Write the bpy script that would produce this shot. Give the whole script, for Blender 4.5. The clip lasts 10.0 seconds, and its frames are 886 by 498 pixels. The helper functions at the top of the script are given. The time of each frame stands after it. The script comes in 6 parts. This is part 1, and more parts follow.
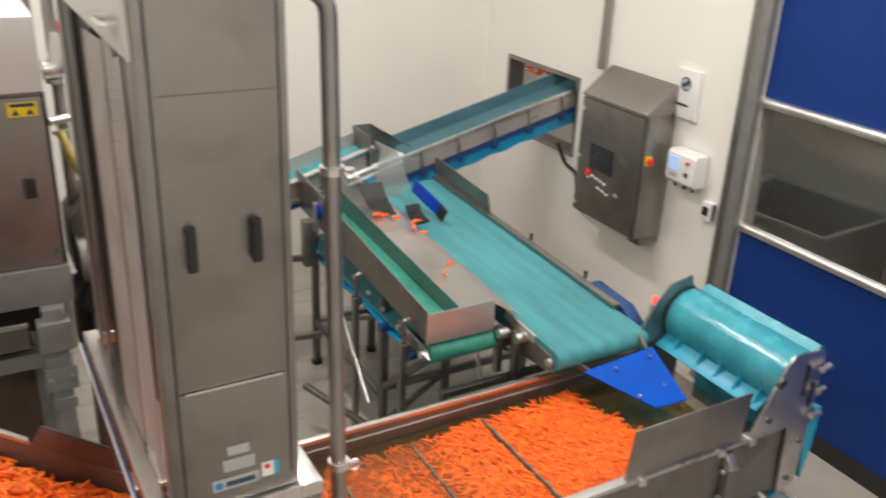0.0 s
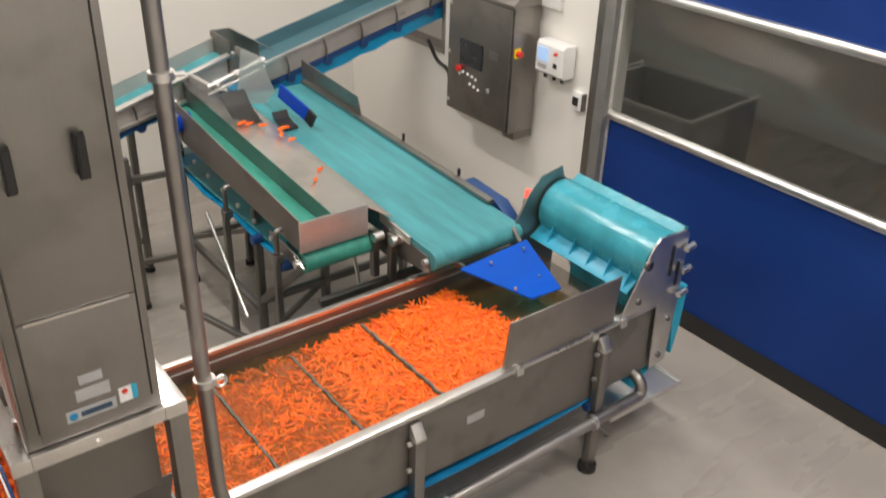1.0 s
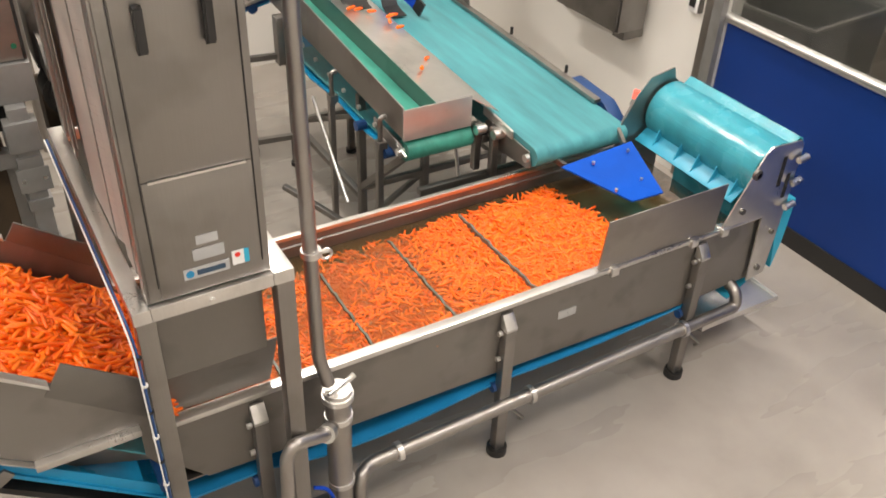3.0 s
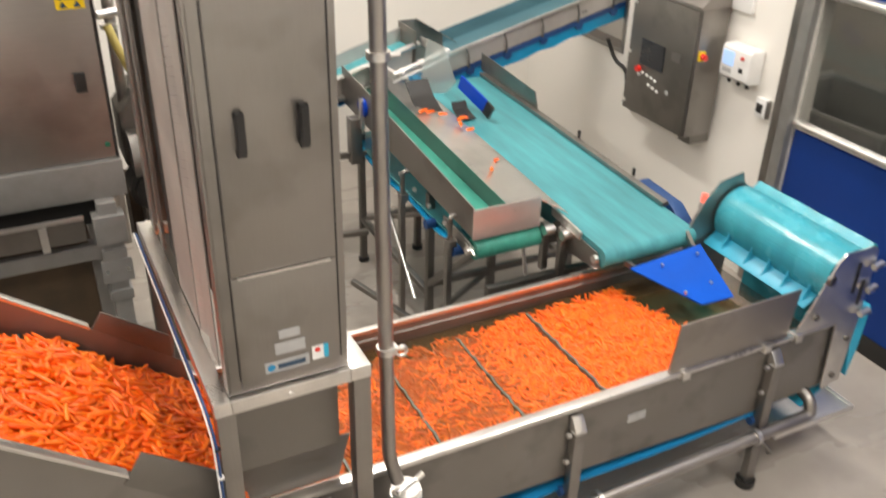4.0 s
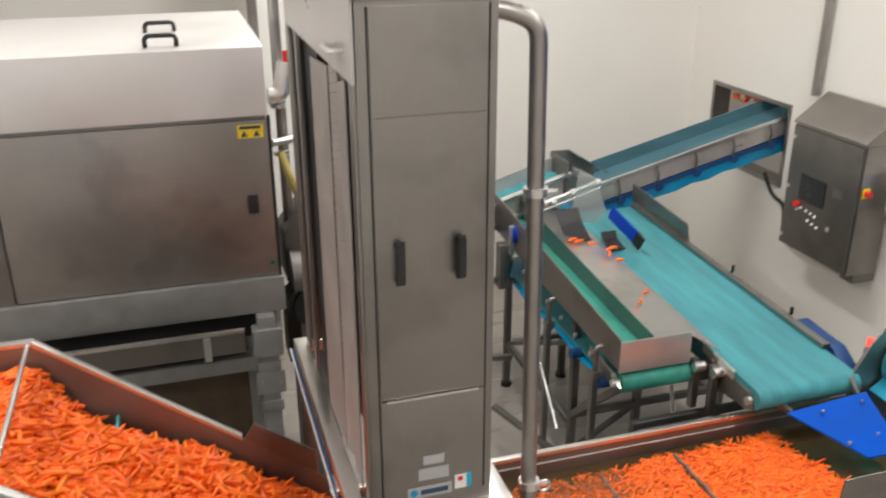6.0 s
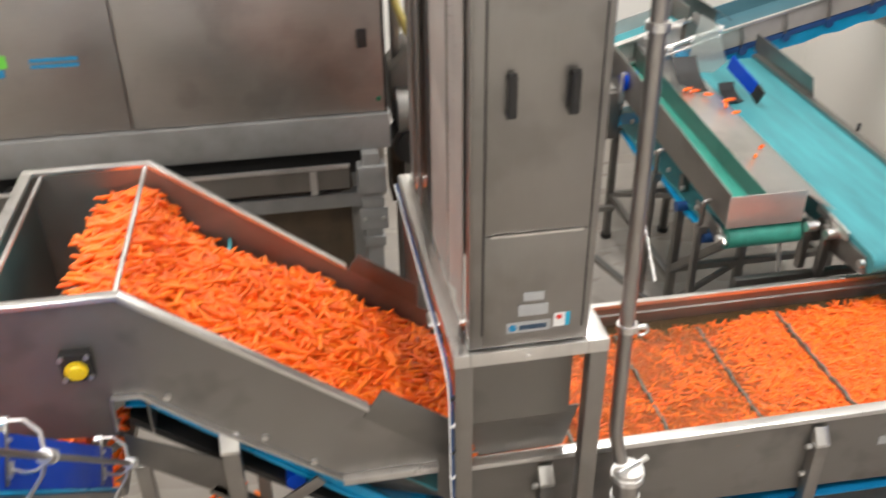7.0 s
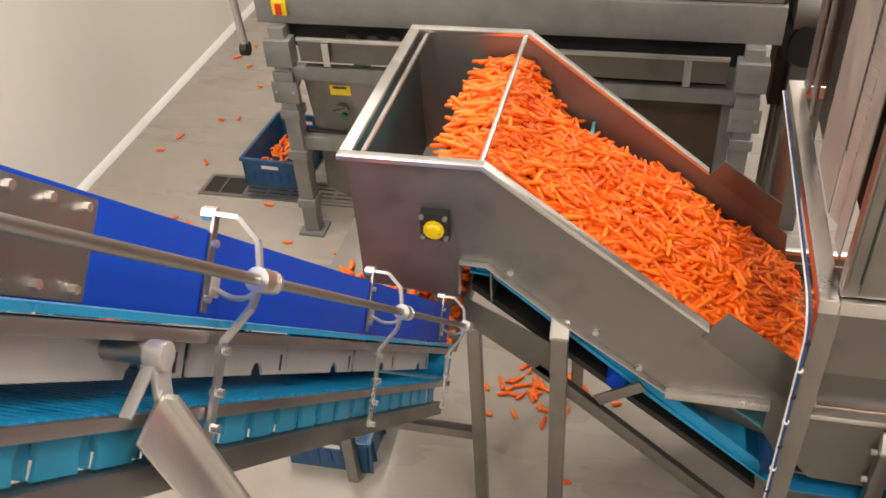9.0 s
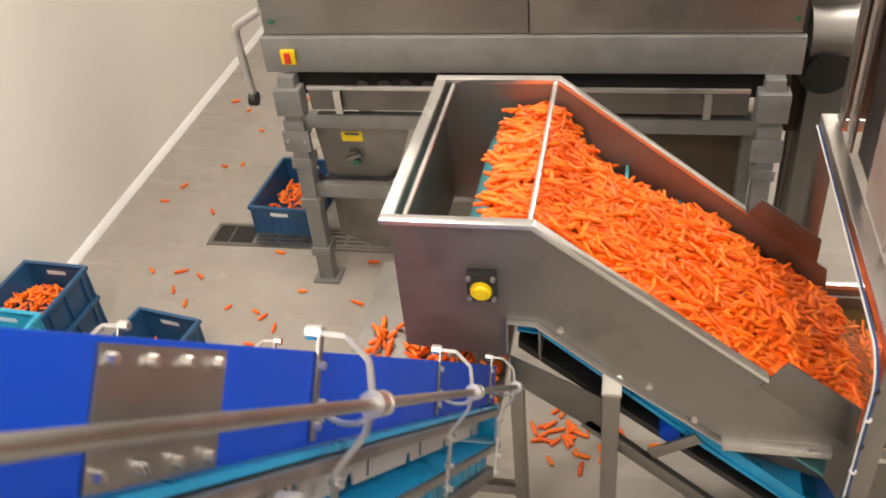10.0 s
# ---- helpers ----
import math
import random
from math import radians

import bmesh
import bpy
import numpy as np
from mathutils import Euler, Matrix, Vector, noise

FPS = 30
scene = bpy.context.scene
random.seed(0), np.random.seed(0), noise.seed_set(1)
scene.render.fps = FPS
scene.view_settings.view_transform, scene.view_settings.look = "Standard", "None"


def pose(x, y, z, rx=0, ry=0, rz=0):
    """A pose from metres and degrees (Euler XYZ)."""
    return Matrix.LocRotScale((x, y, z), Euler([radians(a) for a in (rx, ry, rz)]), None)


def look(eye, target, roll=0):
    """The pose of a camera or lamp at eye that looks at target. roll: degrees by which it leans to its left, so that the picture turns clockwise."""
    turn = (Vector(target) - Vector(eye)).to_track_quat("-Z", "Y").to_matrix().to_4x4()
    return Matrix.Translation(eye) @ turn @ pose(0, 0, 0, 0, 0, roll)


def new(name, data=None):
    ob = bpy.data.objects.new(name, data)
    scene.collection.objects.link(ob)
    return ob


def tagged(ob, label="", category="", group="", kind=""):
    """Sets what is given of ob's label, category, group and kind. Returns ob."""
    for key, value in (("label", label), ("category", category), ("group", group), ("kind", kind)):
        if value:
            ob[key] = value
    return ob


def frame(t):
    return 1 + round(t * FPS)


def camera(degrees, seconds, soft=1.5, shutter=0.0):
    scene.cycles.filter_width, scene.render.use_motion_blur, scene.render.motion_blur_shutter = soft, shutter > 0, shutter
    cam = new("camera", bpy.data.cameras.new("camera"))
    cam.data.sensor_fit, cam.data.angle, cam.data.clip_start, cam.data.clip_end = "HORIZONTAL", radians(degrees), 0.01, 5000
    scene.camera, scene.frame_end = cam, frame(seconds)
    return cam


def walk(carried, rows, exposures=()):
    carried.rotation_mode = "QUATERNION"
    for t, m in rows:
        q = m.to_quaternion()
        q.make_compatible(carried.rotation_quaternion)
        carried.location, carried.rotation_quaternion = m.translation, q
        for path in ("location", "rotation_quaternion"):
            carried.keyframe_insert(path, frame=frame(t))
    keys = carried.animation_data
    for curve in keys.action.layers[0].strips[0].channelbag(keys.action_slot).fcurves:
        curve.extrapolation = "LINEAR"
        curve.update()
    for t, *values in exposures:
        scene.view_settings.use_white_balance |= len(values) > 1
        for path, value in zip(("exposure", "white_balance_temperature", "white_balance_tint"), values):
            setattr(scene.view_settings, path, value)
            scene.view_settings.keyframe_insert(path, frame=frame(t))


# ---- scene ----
cam = camera(53.0, 10.0, soft=1.65, shutter=0.5)
PATH = [
    (0, (-0.414, -2.141, 3.413), (0.508, -0.555, 2.616), 2.5),
    (0.5, (-0.328, -2.143, 3.402), (0.723, -0.677, 2.539), 2.4),
    (1, (-0.282, -2.155, 3.377), (0.792, -0.782, 2.397), 2.1),
    (1.5, (-0.273, -2.171, 3.355), (0.734, -0.827, 2.27), 2.0),
    (2, (-0.291, -2.179, 3.33), (0.587, -0.821, 2.153), 2.1),
    (2.2, (-0.3, -2.168, 3.326), (0.536, -0.806, 2.125), 2.3),
    (3.3, (-0.374, -2.168, 3.34), (0.481, -0.758, 2.209), 2.3),
    (3.5, (-0.391, -2.164, 3.348), (0.458, -0.725, 2.248), 2.1),
    (4, (-0.427, -2.16, 3.365), (0.366, -0.613, 2.376), 1.4),
    (4.5, (-0.45, -2.156, 3.386), (0.306, -0.509, 2.54), 1.1),
    (5, (-0.457, -2.176, 3.408), (0.288, -0.463, 2.694), 0.6),
    (5.2, (-0.459, -2.162, 3.414), (0.269, -0.423, 2.746), 0.5),
    (6.3, (-0.46, -2.167, 3.401), (0.002, -0.402, 2.581), -0.7),
    (6.5, (-0.463, -2.166, 3.384), (-0.045, -0.42, 2.503), -0.8),
    (7, (-0.483, -2.155, 3.351), (-0.193, -0.473, 2.309), -0.7),
    (7.5, (-0.557, -2.142, 3.331), (-0.519, -0.463, 2.245), -1.5),
    (8, (-0.577, -2.086, 3.336), (-0.752, -0.413, 2.253), -1.0),
    (8.5, (-0.566, -2.033, 3.331), (-0.843, -0.412, 2.193), -1.3),
    (9, (-0.597, -2.02, 3.335), (-1.02, -0.514, 2.09), -4.3),
    (9.5, (-0.689, -1.976, 3.359), (-1.085, -0.451, 2.126), -5.0),
    (10, (-0.798, -1.917, 3.391), (-1.197, -0.375, 2.182), -6.3),
]
EXPOSURES = [(0.0, -0.3, 6350, 10), (0.5, -0.36, 6400, 10), (1.0, -0.26, 6350, 10), (1.5, 0.06, 6550, 10), (2.2, 0.16, 6650, 11), (3.4, 0.08, 6550, 11), (4.0, 0.09, 6500, 10), (4.5, -0.06, 6450, 10), (5.0, -0.36, 6350, 10), (5.2, -0.42, 6350, 10), (6.3, -0.31, 6050, 9), (7.0, 0.05, 6100, 9), (8.0, 0.06, 6500, 10), (9.0, 0.03, 6750, 11), (10.0, 0.12, 6750, 11)]
walk(cam, [(t, look(eye, target, roll)) for t, eye, target, roll in PATH], EXPOSURES)

# ---- light ----
world = bpy.data.worlds.new("hall")
scene.world = world
world.use_nodes = True
world.node_tree.nodes["Background"].inputs[0].default_value = (0.9, 0.93, 1.0, 1)
world.node_tree.nodes["Background"].inputs[1].default_value = 0.03


def ceiling_lamp(x, y, power, along_y=True):
    data = bpy.data.lights.new("tube_light", "AREA")
    data.shape, data.size, data.size_y, data.energy, data.color = "RECTANGLE", 0.25, 1.5, power * 1.3, (1.0, 0.94, 0.865)
    lamp = new("tube_light", data)
    lamp.matrix_world = pose(x, y, 5.12, 0, 0, 0 if along_y else 90)
    return lamp


for lx, ly, power in ((-2.6, -2.2, 74), (0.6, -2.2, 56), (3.2, -1.9, 72), (-2.6, 1.6, 95), (0.9, 3.2, 93), (3.0, 1.2, 62), (6.2, 0.2, 22), (6.2, 4.0, 38)):
    ceiling_lamp(lx, ly, power)


# ---- materials ----
def nodes_of(name):
    m = bpy.data.materials.new(name)
    m.use_nodes = True
    nt = m.node_tree
    return m, nt, nt.nodes["Principled BSDF"]


def link(nt, a, b):
    nt.links.new(a, b)


def noise_node(nt, scale, detail=4.0, stretch=None, rough=0.55):
    n = nt.nodes.new("ShaderNodeTexNoise")
    n.inputs["Scale"].default_value, n.inputs["Detail"].default_value, n.inputs["Roughness"].default_value = scale, detail, rough
    tc = nt.nodes.new("ShaderNodeTexCoord")
    if stretch:
        mp = nt.nodes.new("ShaderNodeMapping")
        mp.inputs["Scale"].default_value = stretch
        link(nt, tc.outputs["Object"], mp.inputs[0])
        link(nt, mp.outputs[0], n.inputs[0])
    else:
        link(nt, tc.outputs["Object"], n.inputs[0])
    return n


def ramp(nt, src, stops):
    r = nt.nodes.new("ShaderNodeValToRGB")
    el = r.color_ramp.elements
    while len(el) < len(stops):
        el.new(0.5)
    for e, (p, c) in zip(el, stops):
        e.position, e.color = p, (*c, 1) if len(c) == 3 else c
    link(nt, src, r.inputs[0])
    return r


def spread(nt, src, lo, hi):
    r = nt.nodes.new("ShaderNodeMapRange")
    r.inputs[1].default_value, r.inputs[2].default_value, r.inputs[3].default_value, r.inputs[4].default_value = 0.3, 0.7, lo, hi
    link(nt, src, r.inputs[0])
    return r


def bumped(nt, bsdf, src, strength, distance=0.002):
    b = nt.nodes.new("ShaderNodeBump")
    b.inputs["Strength"].default_value, b.inputs["Distance"].default_value = strength, distance
    link(nt, src, b.inputs["Height"])
    link(nt, b.outputs[0], bsdf.inputs["Normal"])


def plain(name, color, rough=0.5, metal=0.0, vary=0.12, scale=9.0, bump=0.15, stretch=None, coat=0.0, streak=None, gloss=0.5):
    """Painted, plastic or metal surface with stains at one scale and grain at another."""
    m, nt, b = nodes_of(name)
    big, fine = noise_node(nt, scale, 5.0, streak), noise_node(nt, scale * 14, 3.0, stretch)
    lo, hi = [max(0, c * (1 - vary)) for c in color], [min(1, c * (1 + vary)) for c in color]
    r = ramp(nt, big.outputs[0], [(0.3, lo), (0.7, hi)])
    link(nt, r.outputs[0], b.inputs["Base Color"])
    link(nt, spread(nt, big.outputs[0], max(0.03, rough - 0.08), min(1, rough + 0.1)).outputs[0], b.inputs["Roughness"])
    b.inputs["Metallic"].default_value = metal
    b.inputs["Coat Weight"].default_value = coat
    b.inputs["Specular IOR Level"].default_value = gloss
    if bump:
        bumped(nt, b, fine.outputs[0], bump)
    return m


def brushed(name, tone, rough, stretch, metal=1.0, stain=0.14):
    """Brushed stainless steel: fine lines, water stains and smears."""
    m, nt, b = nodes_of(name)
    lines, smear = noise_node(nt, 220, 2, stretch), noise_node(nt, 2.6, 6, None, 0.62)
    mix = nt.nodes.new("ShaderNodeMix")
    mix.data_type = "FLOAT"
    mix.inputs[0].default_value = 0.78
    link(nt, lines.outputs[0], mix.inputs[2])
    link(nt, smear.outputs[0], mix.inputs[3])
    r = ramp(nt, mix.outputs[0], [(0.3, [c * 0.86 for c in tone]), (0.72, [min(1, c * 1.1) for c in tone])])
    spots = noise_node(nt, 3.4, 3, None, 0.5)
    blot = ramp(nt, spots.outputs[0], [(0.36, [1 - stain] * 3), (0.47, (1, 1, 1))])
    mul = nt.nodes.new("ShaderNodeMixRGB")
    mul.blend_type = "MULTIPLY"
    mul.inputs[0].default_value = 1.0
    link(nt, r.outputs[0], mul.inputs[1])
    link(nt, blot.outputs[0], mul.inputs[2])
    link(nt, mul.outputs[0], b.inputs["Base Color"])
    link(nt, spread(nt, mix.outputs[0], rough - 0.07, rough + 0.1).outputs[0], b.inputs["Roughness"])
    b.inputs["Metallic"].default_value = metal
    bumped(nt, b, lines.outputs[0], 0.05, 0.0006)
    return m


STEEL = brushed("steel_brushed", (0.325, 0.308, 0.290), 0.4, (1, 1, 0.04))
STEEL_H = brushed("steel_lengthwise", (0.37, 0.345, 0.32), 0.43, (0.04, 1, 1))
STEEL_SATIN = brushed("steel_satin", (0.31, 0.292, 0.272), 0.55, (0.04, 1, 1), 1.0, 0.2)
STEEL_DARK = brushed("steel_dull", (0.25, 0.238, 0.222), 0.46, (1, 1, 0.1))
STEEL_RIM = brushed("steel_bright", (0.80, 0.785, 0.76), 0.31, (1, 1, 0.2))
PIPE = plain("steel_pipe", (0.39, 0.368, 0.345), 0.4, 1.0, 0.1, 5.0, 0)
PALE_STEEL = plain("pale_steel", (0.5, 0.475, 0.45), 0.35, 0.45, 0.1, 6.0, 0.05)
GREY_PAINT = plain("grey_paint", (0.25, 0.245, 0.235), 0.42, 0.35)
PANEL_WHITE = plain("white_panel", (0.83, 0.80, 0.745), 0.42, 0, 0.025, 0.7, 0.05)
HOOD = plain("pale_hood", (0.70, 0.675, 0.645), 0.36, 0.15, 0.05, 2.0, 0.05)
CEIL = plain("ceiling_white", (0.8, 0.79, 0.77), 0.6, 0, 0.03, 1.0, 0.05)
COVE = plain("white_cove", (0.93, 0.92, 0.9), 0.4, 0, 0.02, 3.0, 0.02)
BELT = plain("teal_belt", (0.07, 0.285, 0.315), 0.45, 0, 0.22, 14.0, 0.1, None, 0.0, (1, 0.12, 1), 0.35)
BELT_GREEN = plain("green_teal_belt", (0.05, 0.29, 0.22), 0.42, 0, 0.35, 9.0, 0.1, None, 0.0, (1, 0.3, 1), 0.35)
POCKET = plain("blue_pocket", (0.012, 0.20, 0.33), 0.4, 0, 0.15, 9.0, 0.05)
STUD = plain("dark_green_plastic", (0.01, 0.13, 0.07), 0.4, 0, 0.1, 9.0, 0)
BELT_DIM = plain("wet_belt_and_reflection", (0.075, 0.165, 0.2), 0.4, 0, 0.2, 10.0, 0.1, None, 0.0, (0.15, 1, 1), 0.4)
BELT_SKY = plain("sky_blue_belt", (0.012, 0.23, 0.50), 0.4, 0, 0.12, 6.0, 0.1)
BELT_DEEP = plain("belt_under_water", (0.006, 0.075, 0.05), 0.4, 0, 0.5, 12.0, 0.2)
BELT_WET = plain("wet_teal_belt", (0.05, 0.36, 0.45), 0.24, 0, 0.16, 6.0, 0.9, (1, 0.06, 1), 0.3)
CLEAT = plain("wet_grey_cleat", (0.12, 0.15, 0.13), 0.35, 0, 0.3, 30.0, 0.2)
FLAP_BLUE = plain("bright_blue_sheet", (0.004, 0.085, 0.52), 0.55, 0, 0.1, 4.0, 0.05, None, 0.0, None, 0.12)
SKY_PLASTIC = plain("light_blue_plastic", (0.03, 0.36, 0.54), 0.35, 0, 0.08, 6.0, 0.05)
BELT_BLUE = plain("bright_blue_belt", (0.008, 0.27, 0.52), 0.32, 0, 0.14, 8.0, 0.3, (1, 0.15, 1))
BLUE = plain("blue_plastic", (0.004, 0.055, 0.46), 0.48, 0, 0.1, 4.0, 0.05, None, 0.0, None, 0.2)
DOOR_BLUE = plain("blue_door_sheet", (0.006, 0.035, 0.195), 0.5, 0, 0.12, 1.5, 0.1, None, 0.0, None, 0.25)
NAVY = plain("navy_plastic", (0.015, 0.06, 0.19), 0.4, 0, 0.15, 8.0, 0.05)
CRATE = plain("crate_blue", (0.02, 0.085, 0.19), 0.38, 0, 0.15, 10.0, 0.05)
BLACK = plain("black_rubber_and_gaps", (0.016, 0.015, 0.014), 0.5, 0, 0.25, 8.0, 0.15)
YELLOW = plain("yellow_plastic", (0.85, 0.6, 0.01), 0.32, 0, 0.06, 12.0, 0)
RED = plain("red_plastic", (0.72, 0.03, 0.02), 0.35, 0, 0.08, 12.0, 0)
WHITE_P = plain("white_plastic", (0.78, 0.77, 0.75), 0.35, 0, 0.03, 8.0, 0)
BROWN = plain("dark_brown", (0.075, 0.05, 0.028), 0.6, 0, 0.4, 5.0, 0.4)
STRIP = plain("hazy_strip", (0.30, 0.275, 0.25), 0.45, 0.15, 0.2, 7.0, 0.3, (1, 1, 0.2))
BIN_GREY = plain("grey_bin_plastic", (0.5, 0.51, 0.5), 0.5, 0, 0.1, 5.0, 0.05)
HOSE = plain("yellow_hose", (0.62, 0.52, 0.16), 0.35, 0, 0.1, 10, 0)
LABEL = plain("label_film", (0.42, 0.42, 0.415), 0.35, 0.1, 0.05, 20, 0)
CYAN_INK = plain("blue_ink", (0.02, 0.22, 0.42), 0.4, 0, 0.05, 20, 0)
GREEN_INK = plain("green_ink", (0.16, 0.6, 0.06), 0.4, 0, 0.05, 20, 0)
DARK_INK = plain("dark_ink", (0.03, 0.06, 0.1), 0.4, 0, 0.05, 20, 0)
SCREEN_OFF = plain("dark_screen", (0.02, 0.022, 0.026), 0.12, 0, 0.1, 8, 0)


def carrot_material():
    m, nt, b = nodes_of("carrot")
    geo = nt.nodes.new("ShaderNodeNewGeometry")
    info = nt.nodes.new("ShaderNodeObjectInfo")
    add = nt.nodes.new("ShaderNodeMath")
    add.operation = "ADD"
    link(nt, geo.outputs["Random Per Island"], add.inputs[0])
    link(nt, info.outputs["Random"], add.inputs[1])
    fract = nt.nodes.new("ShaderNodeMath")
    fract.operation = "FRACT"
    link(nt, add.outputs[0], fract.inputs[0])
    r = ramp(nt, fract.outputs[0], [(0.0, (0.88, 0.115, 0.004)), (0.5, (0.99, 0.165, 0.005)), (1.0, (1.0, 0.225, 0.01))])
    n = noise_node(nt, 90, 3)
    mix = nt.nodes.new("ShaderNodeMixRGB")
    mix.blend_type = "MULTIPLY"
    mix.inputs[0].default_value = 0.2
    r2 = ramp(nt, n.outputs[0], [(0.3, (0.72, 0.6, 0.5)), (0.6, (1, 1, 1))])
    link(nt, r.outputs[0], mix.inputs[1])
    link(nt, r2.outputs[0], mix.inputs[2])
    link(nt, mix.outputs[0], b.inputs["Base Color"])
    b.inputs["Roughness"].default_value = 0.38
    b.inputs["Subsurface Weight"].default_value = 0.0
    bumped(nt, b, n.outputs[0], 0.25, 0.001)
    return m


CARROT = carrot_material()


def floor_material():
    m, nt, b = nodes_of("floor_resin")
    big, mid, fine = noise_node(nt, 0.8, 5), noise_node(nt, 4.5, 6), noise_node(nt, 130, 3)
    mixn = nt.nodes.new("ShaderNodeMath")
    mixn.operation = "MULTIPLY_ADD"
    mixn.inputs[1].default_value = 0.5
    half = nt.nodes.new("ShaderNodeMath")
    half.operation = "MULTIPLY"
    half.inputs[1].default_value = 0.5
    link(nt, big.outputs[0], half.inputs[0])
    link(nt, mid.outputs[0], mixn.inputs[0])
    link(nt, half.outputs[0], mixn.inputs[2])
    r = ramp(nt, mixn.outputs[0], [(0.3, (0.325, 0.29, 0.252)), (0.5, (0.375, 0.337, 0.296)), (0.72, (0.415, 0.377, 0.335))])
    link(nt, r.outputs[0], b.inputs["Base Color"])
    link(nt, spread(nt, noise_node(nt, 1.1, 4, (0.5, 2.2, 1)).outputs[0], 0.16, 0.42).outputs[0], b.inputs["Roughness"])
    bumped(nt, b, fine.outputs[0], 0.25, 0.002)
    return m


FLOOR = floor_material()


def glass_material(name, color, rough=0.05, mixw=1.0):
    m, nt, b = nodes_of(name)
    b.inputs["Base Color"].default_value = (*color, 1)
    b.inputs["Roughness"].default_value = rough
    b.inputs["Transmission Weight"].default_value = mixw
    b.inputs["IOR"].default_value = 1.33
    return m, nt, b


WATER, wnt, wb = nodes_of("cloudy_water")
froth = noise_node(wnt, 70, 4, None, 0.6)
link(wnt, ramp(wnt, froth.outputs[0], [(0.6, (0.14, 0.075, 0.022)), (0.7, (0.45, 0.38, 0.24))]).outputs[0], wb.inputs["Base Color"])
link(wnt, ramp(wnt, froth.outputs[0], [(0.4, (0.28, 0.28, 0.28)), (0.62, (0.37, 0.37, 0.37)), (0.72, (0.55, 0.55, 0.55))]).outputs[0], wb.inputs["Alpha"])
wb.inputs["Roughness"].default_value = 0.07
bumped(wnt, wb, noise_node(wnt, 22, 3).outputs[0], 0.35, 0.01)
PANE, _, pb = glass_material("door_pane", (0.37, 0.37, 0.355), 0.06)
pb.inputs["IOR"].default_value = 1.4
CURTAIN, _, cb = glass_material("splash_curtain", (0.62, 0.66, 0.64), 0.35, 0.75)
cb.inputs["IOR"].default_value = 1.05
SCREEN_ON, snt, sb = nodes_of("lit_screen")
sb.inputs["Base Color"].default_value = (0.35, 0.5, 0.75, 1)
sb.inputs["Emission Color"].default_value = (0.4, 0.62, 1.0, 1)
sb.inputs["Emission Strength"].default_value = 0.45
LAMP_RED, lnt, lb = nodes_of("red_lamp")
lb.inputs["Base Color"].default_value = (0.9, 0.05, 0.03, 1)
lb.inputs["Emission Color"].default_value = (1.0, 0.15, 0.1, 1)
lb.inputs["Emission Strength"].default_value = 1.2
TUBE, tnt, tb = nodes_of("tube_glow")
tb.inputs["Emission Color"].default_value = (1, 0.95, 0.86, 1)
tb.inputs["Emission Strength"].default_value = 4.0


# ---- mesh helpers ----
ORIGIN = {}


def box(bm, x0, x1, y0, y1, z0, z1):
    v = [bm.verts.new((x, y, z)) for x in (x0, x1) for y in (y0, y1) for z in (z0, z1)]
    for f in ((0, 1, 3, 2), (4, 6, 7, 5), (0, 4, 5, 1), (2, 3, 7, 6), (0, 2, 6, 4), (1, 5, 7, 3)):
        bm.faces.new([v[i] for i in f])
    return v


def bar(bm, p, q, w, h, up=(0, 0, 1)):
    """A square bar from p to q."""
    p, q = Vector(p), Vector(q)
    d = (q - p).normalized()
    side = d.cross(Vector(up))
    side = side.normalized() if side.length > 1e-4 else Vector((1, 0, 0))
    top = side.cross(d)
    v = []
    for c in (p, q):
        for a, b in ((-1, -1), (1, -1), (1, 1), (-1, 1)):
            v.append(bm.verts.new(c + side * (a * w / 2) + top * (b * h / 2)))
    for f in ((3, 2, 1, 0), (4, 5, 6, 7), (0, 1, 5, 4), (1, 2, 6, 5), (2, 3, 7, 6), (3, 0, 4, 7)):
        bm.faces.new([v[i] for i in f])


def tube(bm, points, r, seg=14, caps=True):
    """A round bar through the points."""
    pts = [Vector(p) for p in points]
    rings = []
    ref = None
    for i, p in enumerate(pts):
        d = (pts[min(i + 1, len(pts) - 1)] - pts[max(i - 1, 0)]).normalized()
        if ref is None:
            ref = d.orthogonal().normalized()
        ref = (ref - d * ref.dot(d)).normalized()
        o = d.cross(ref)
        rings.append([bm.verts.new(p + (ref * math.cos(a) + o * math.sin(a)) * r) for a in (2 * math.pi * k / seg for k in range(seg))])
    for a, b in zip(rings, rings[1:]):
        for k in range(seg):
            bm.faces.new((a[k], a[(k + 1) % seg], b[(k + 1) % seg], b[k]))
    if caps:
        bm.faces.new(rings[0][::-1])
        bm.faces.new(rings[-1])


def bend(points, radius=0.06, steps=5):
    """The points with rounded corners."""
    out = [Vector(points[0])]
    for a, b, c in zip(points, points[1:], points[2:]):
        a, b, c = Vector(a), Vector(b), Vector(c)
        p, q = b + (a - b).normalized() * radius, b + (c - b).normalized() * radius
        for k in range(steps + 1):
            t = k / steps
            out.append((1 - t) ** 2 * p + 2 * t * (1 - t) * b + t * t * q)
    return out + [Vector(points[-1])]


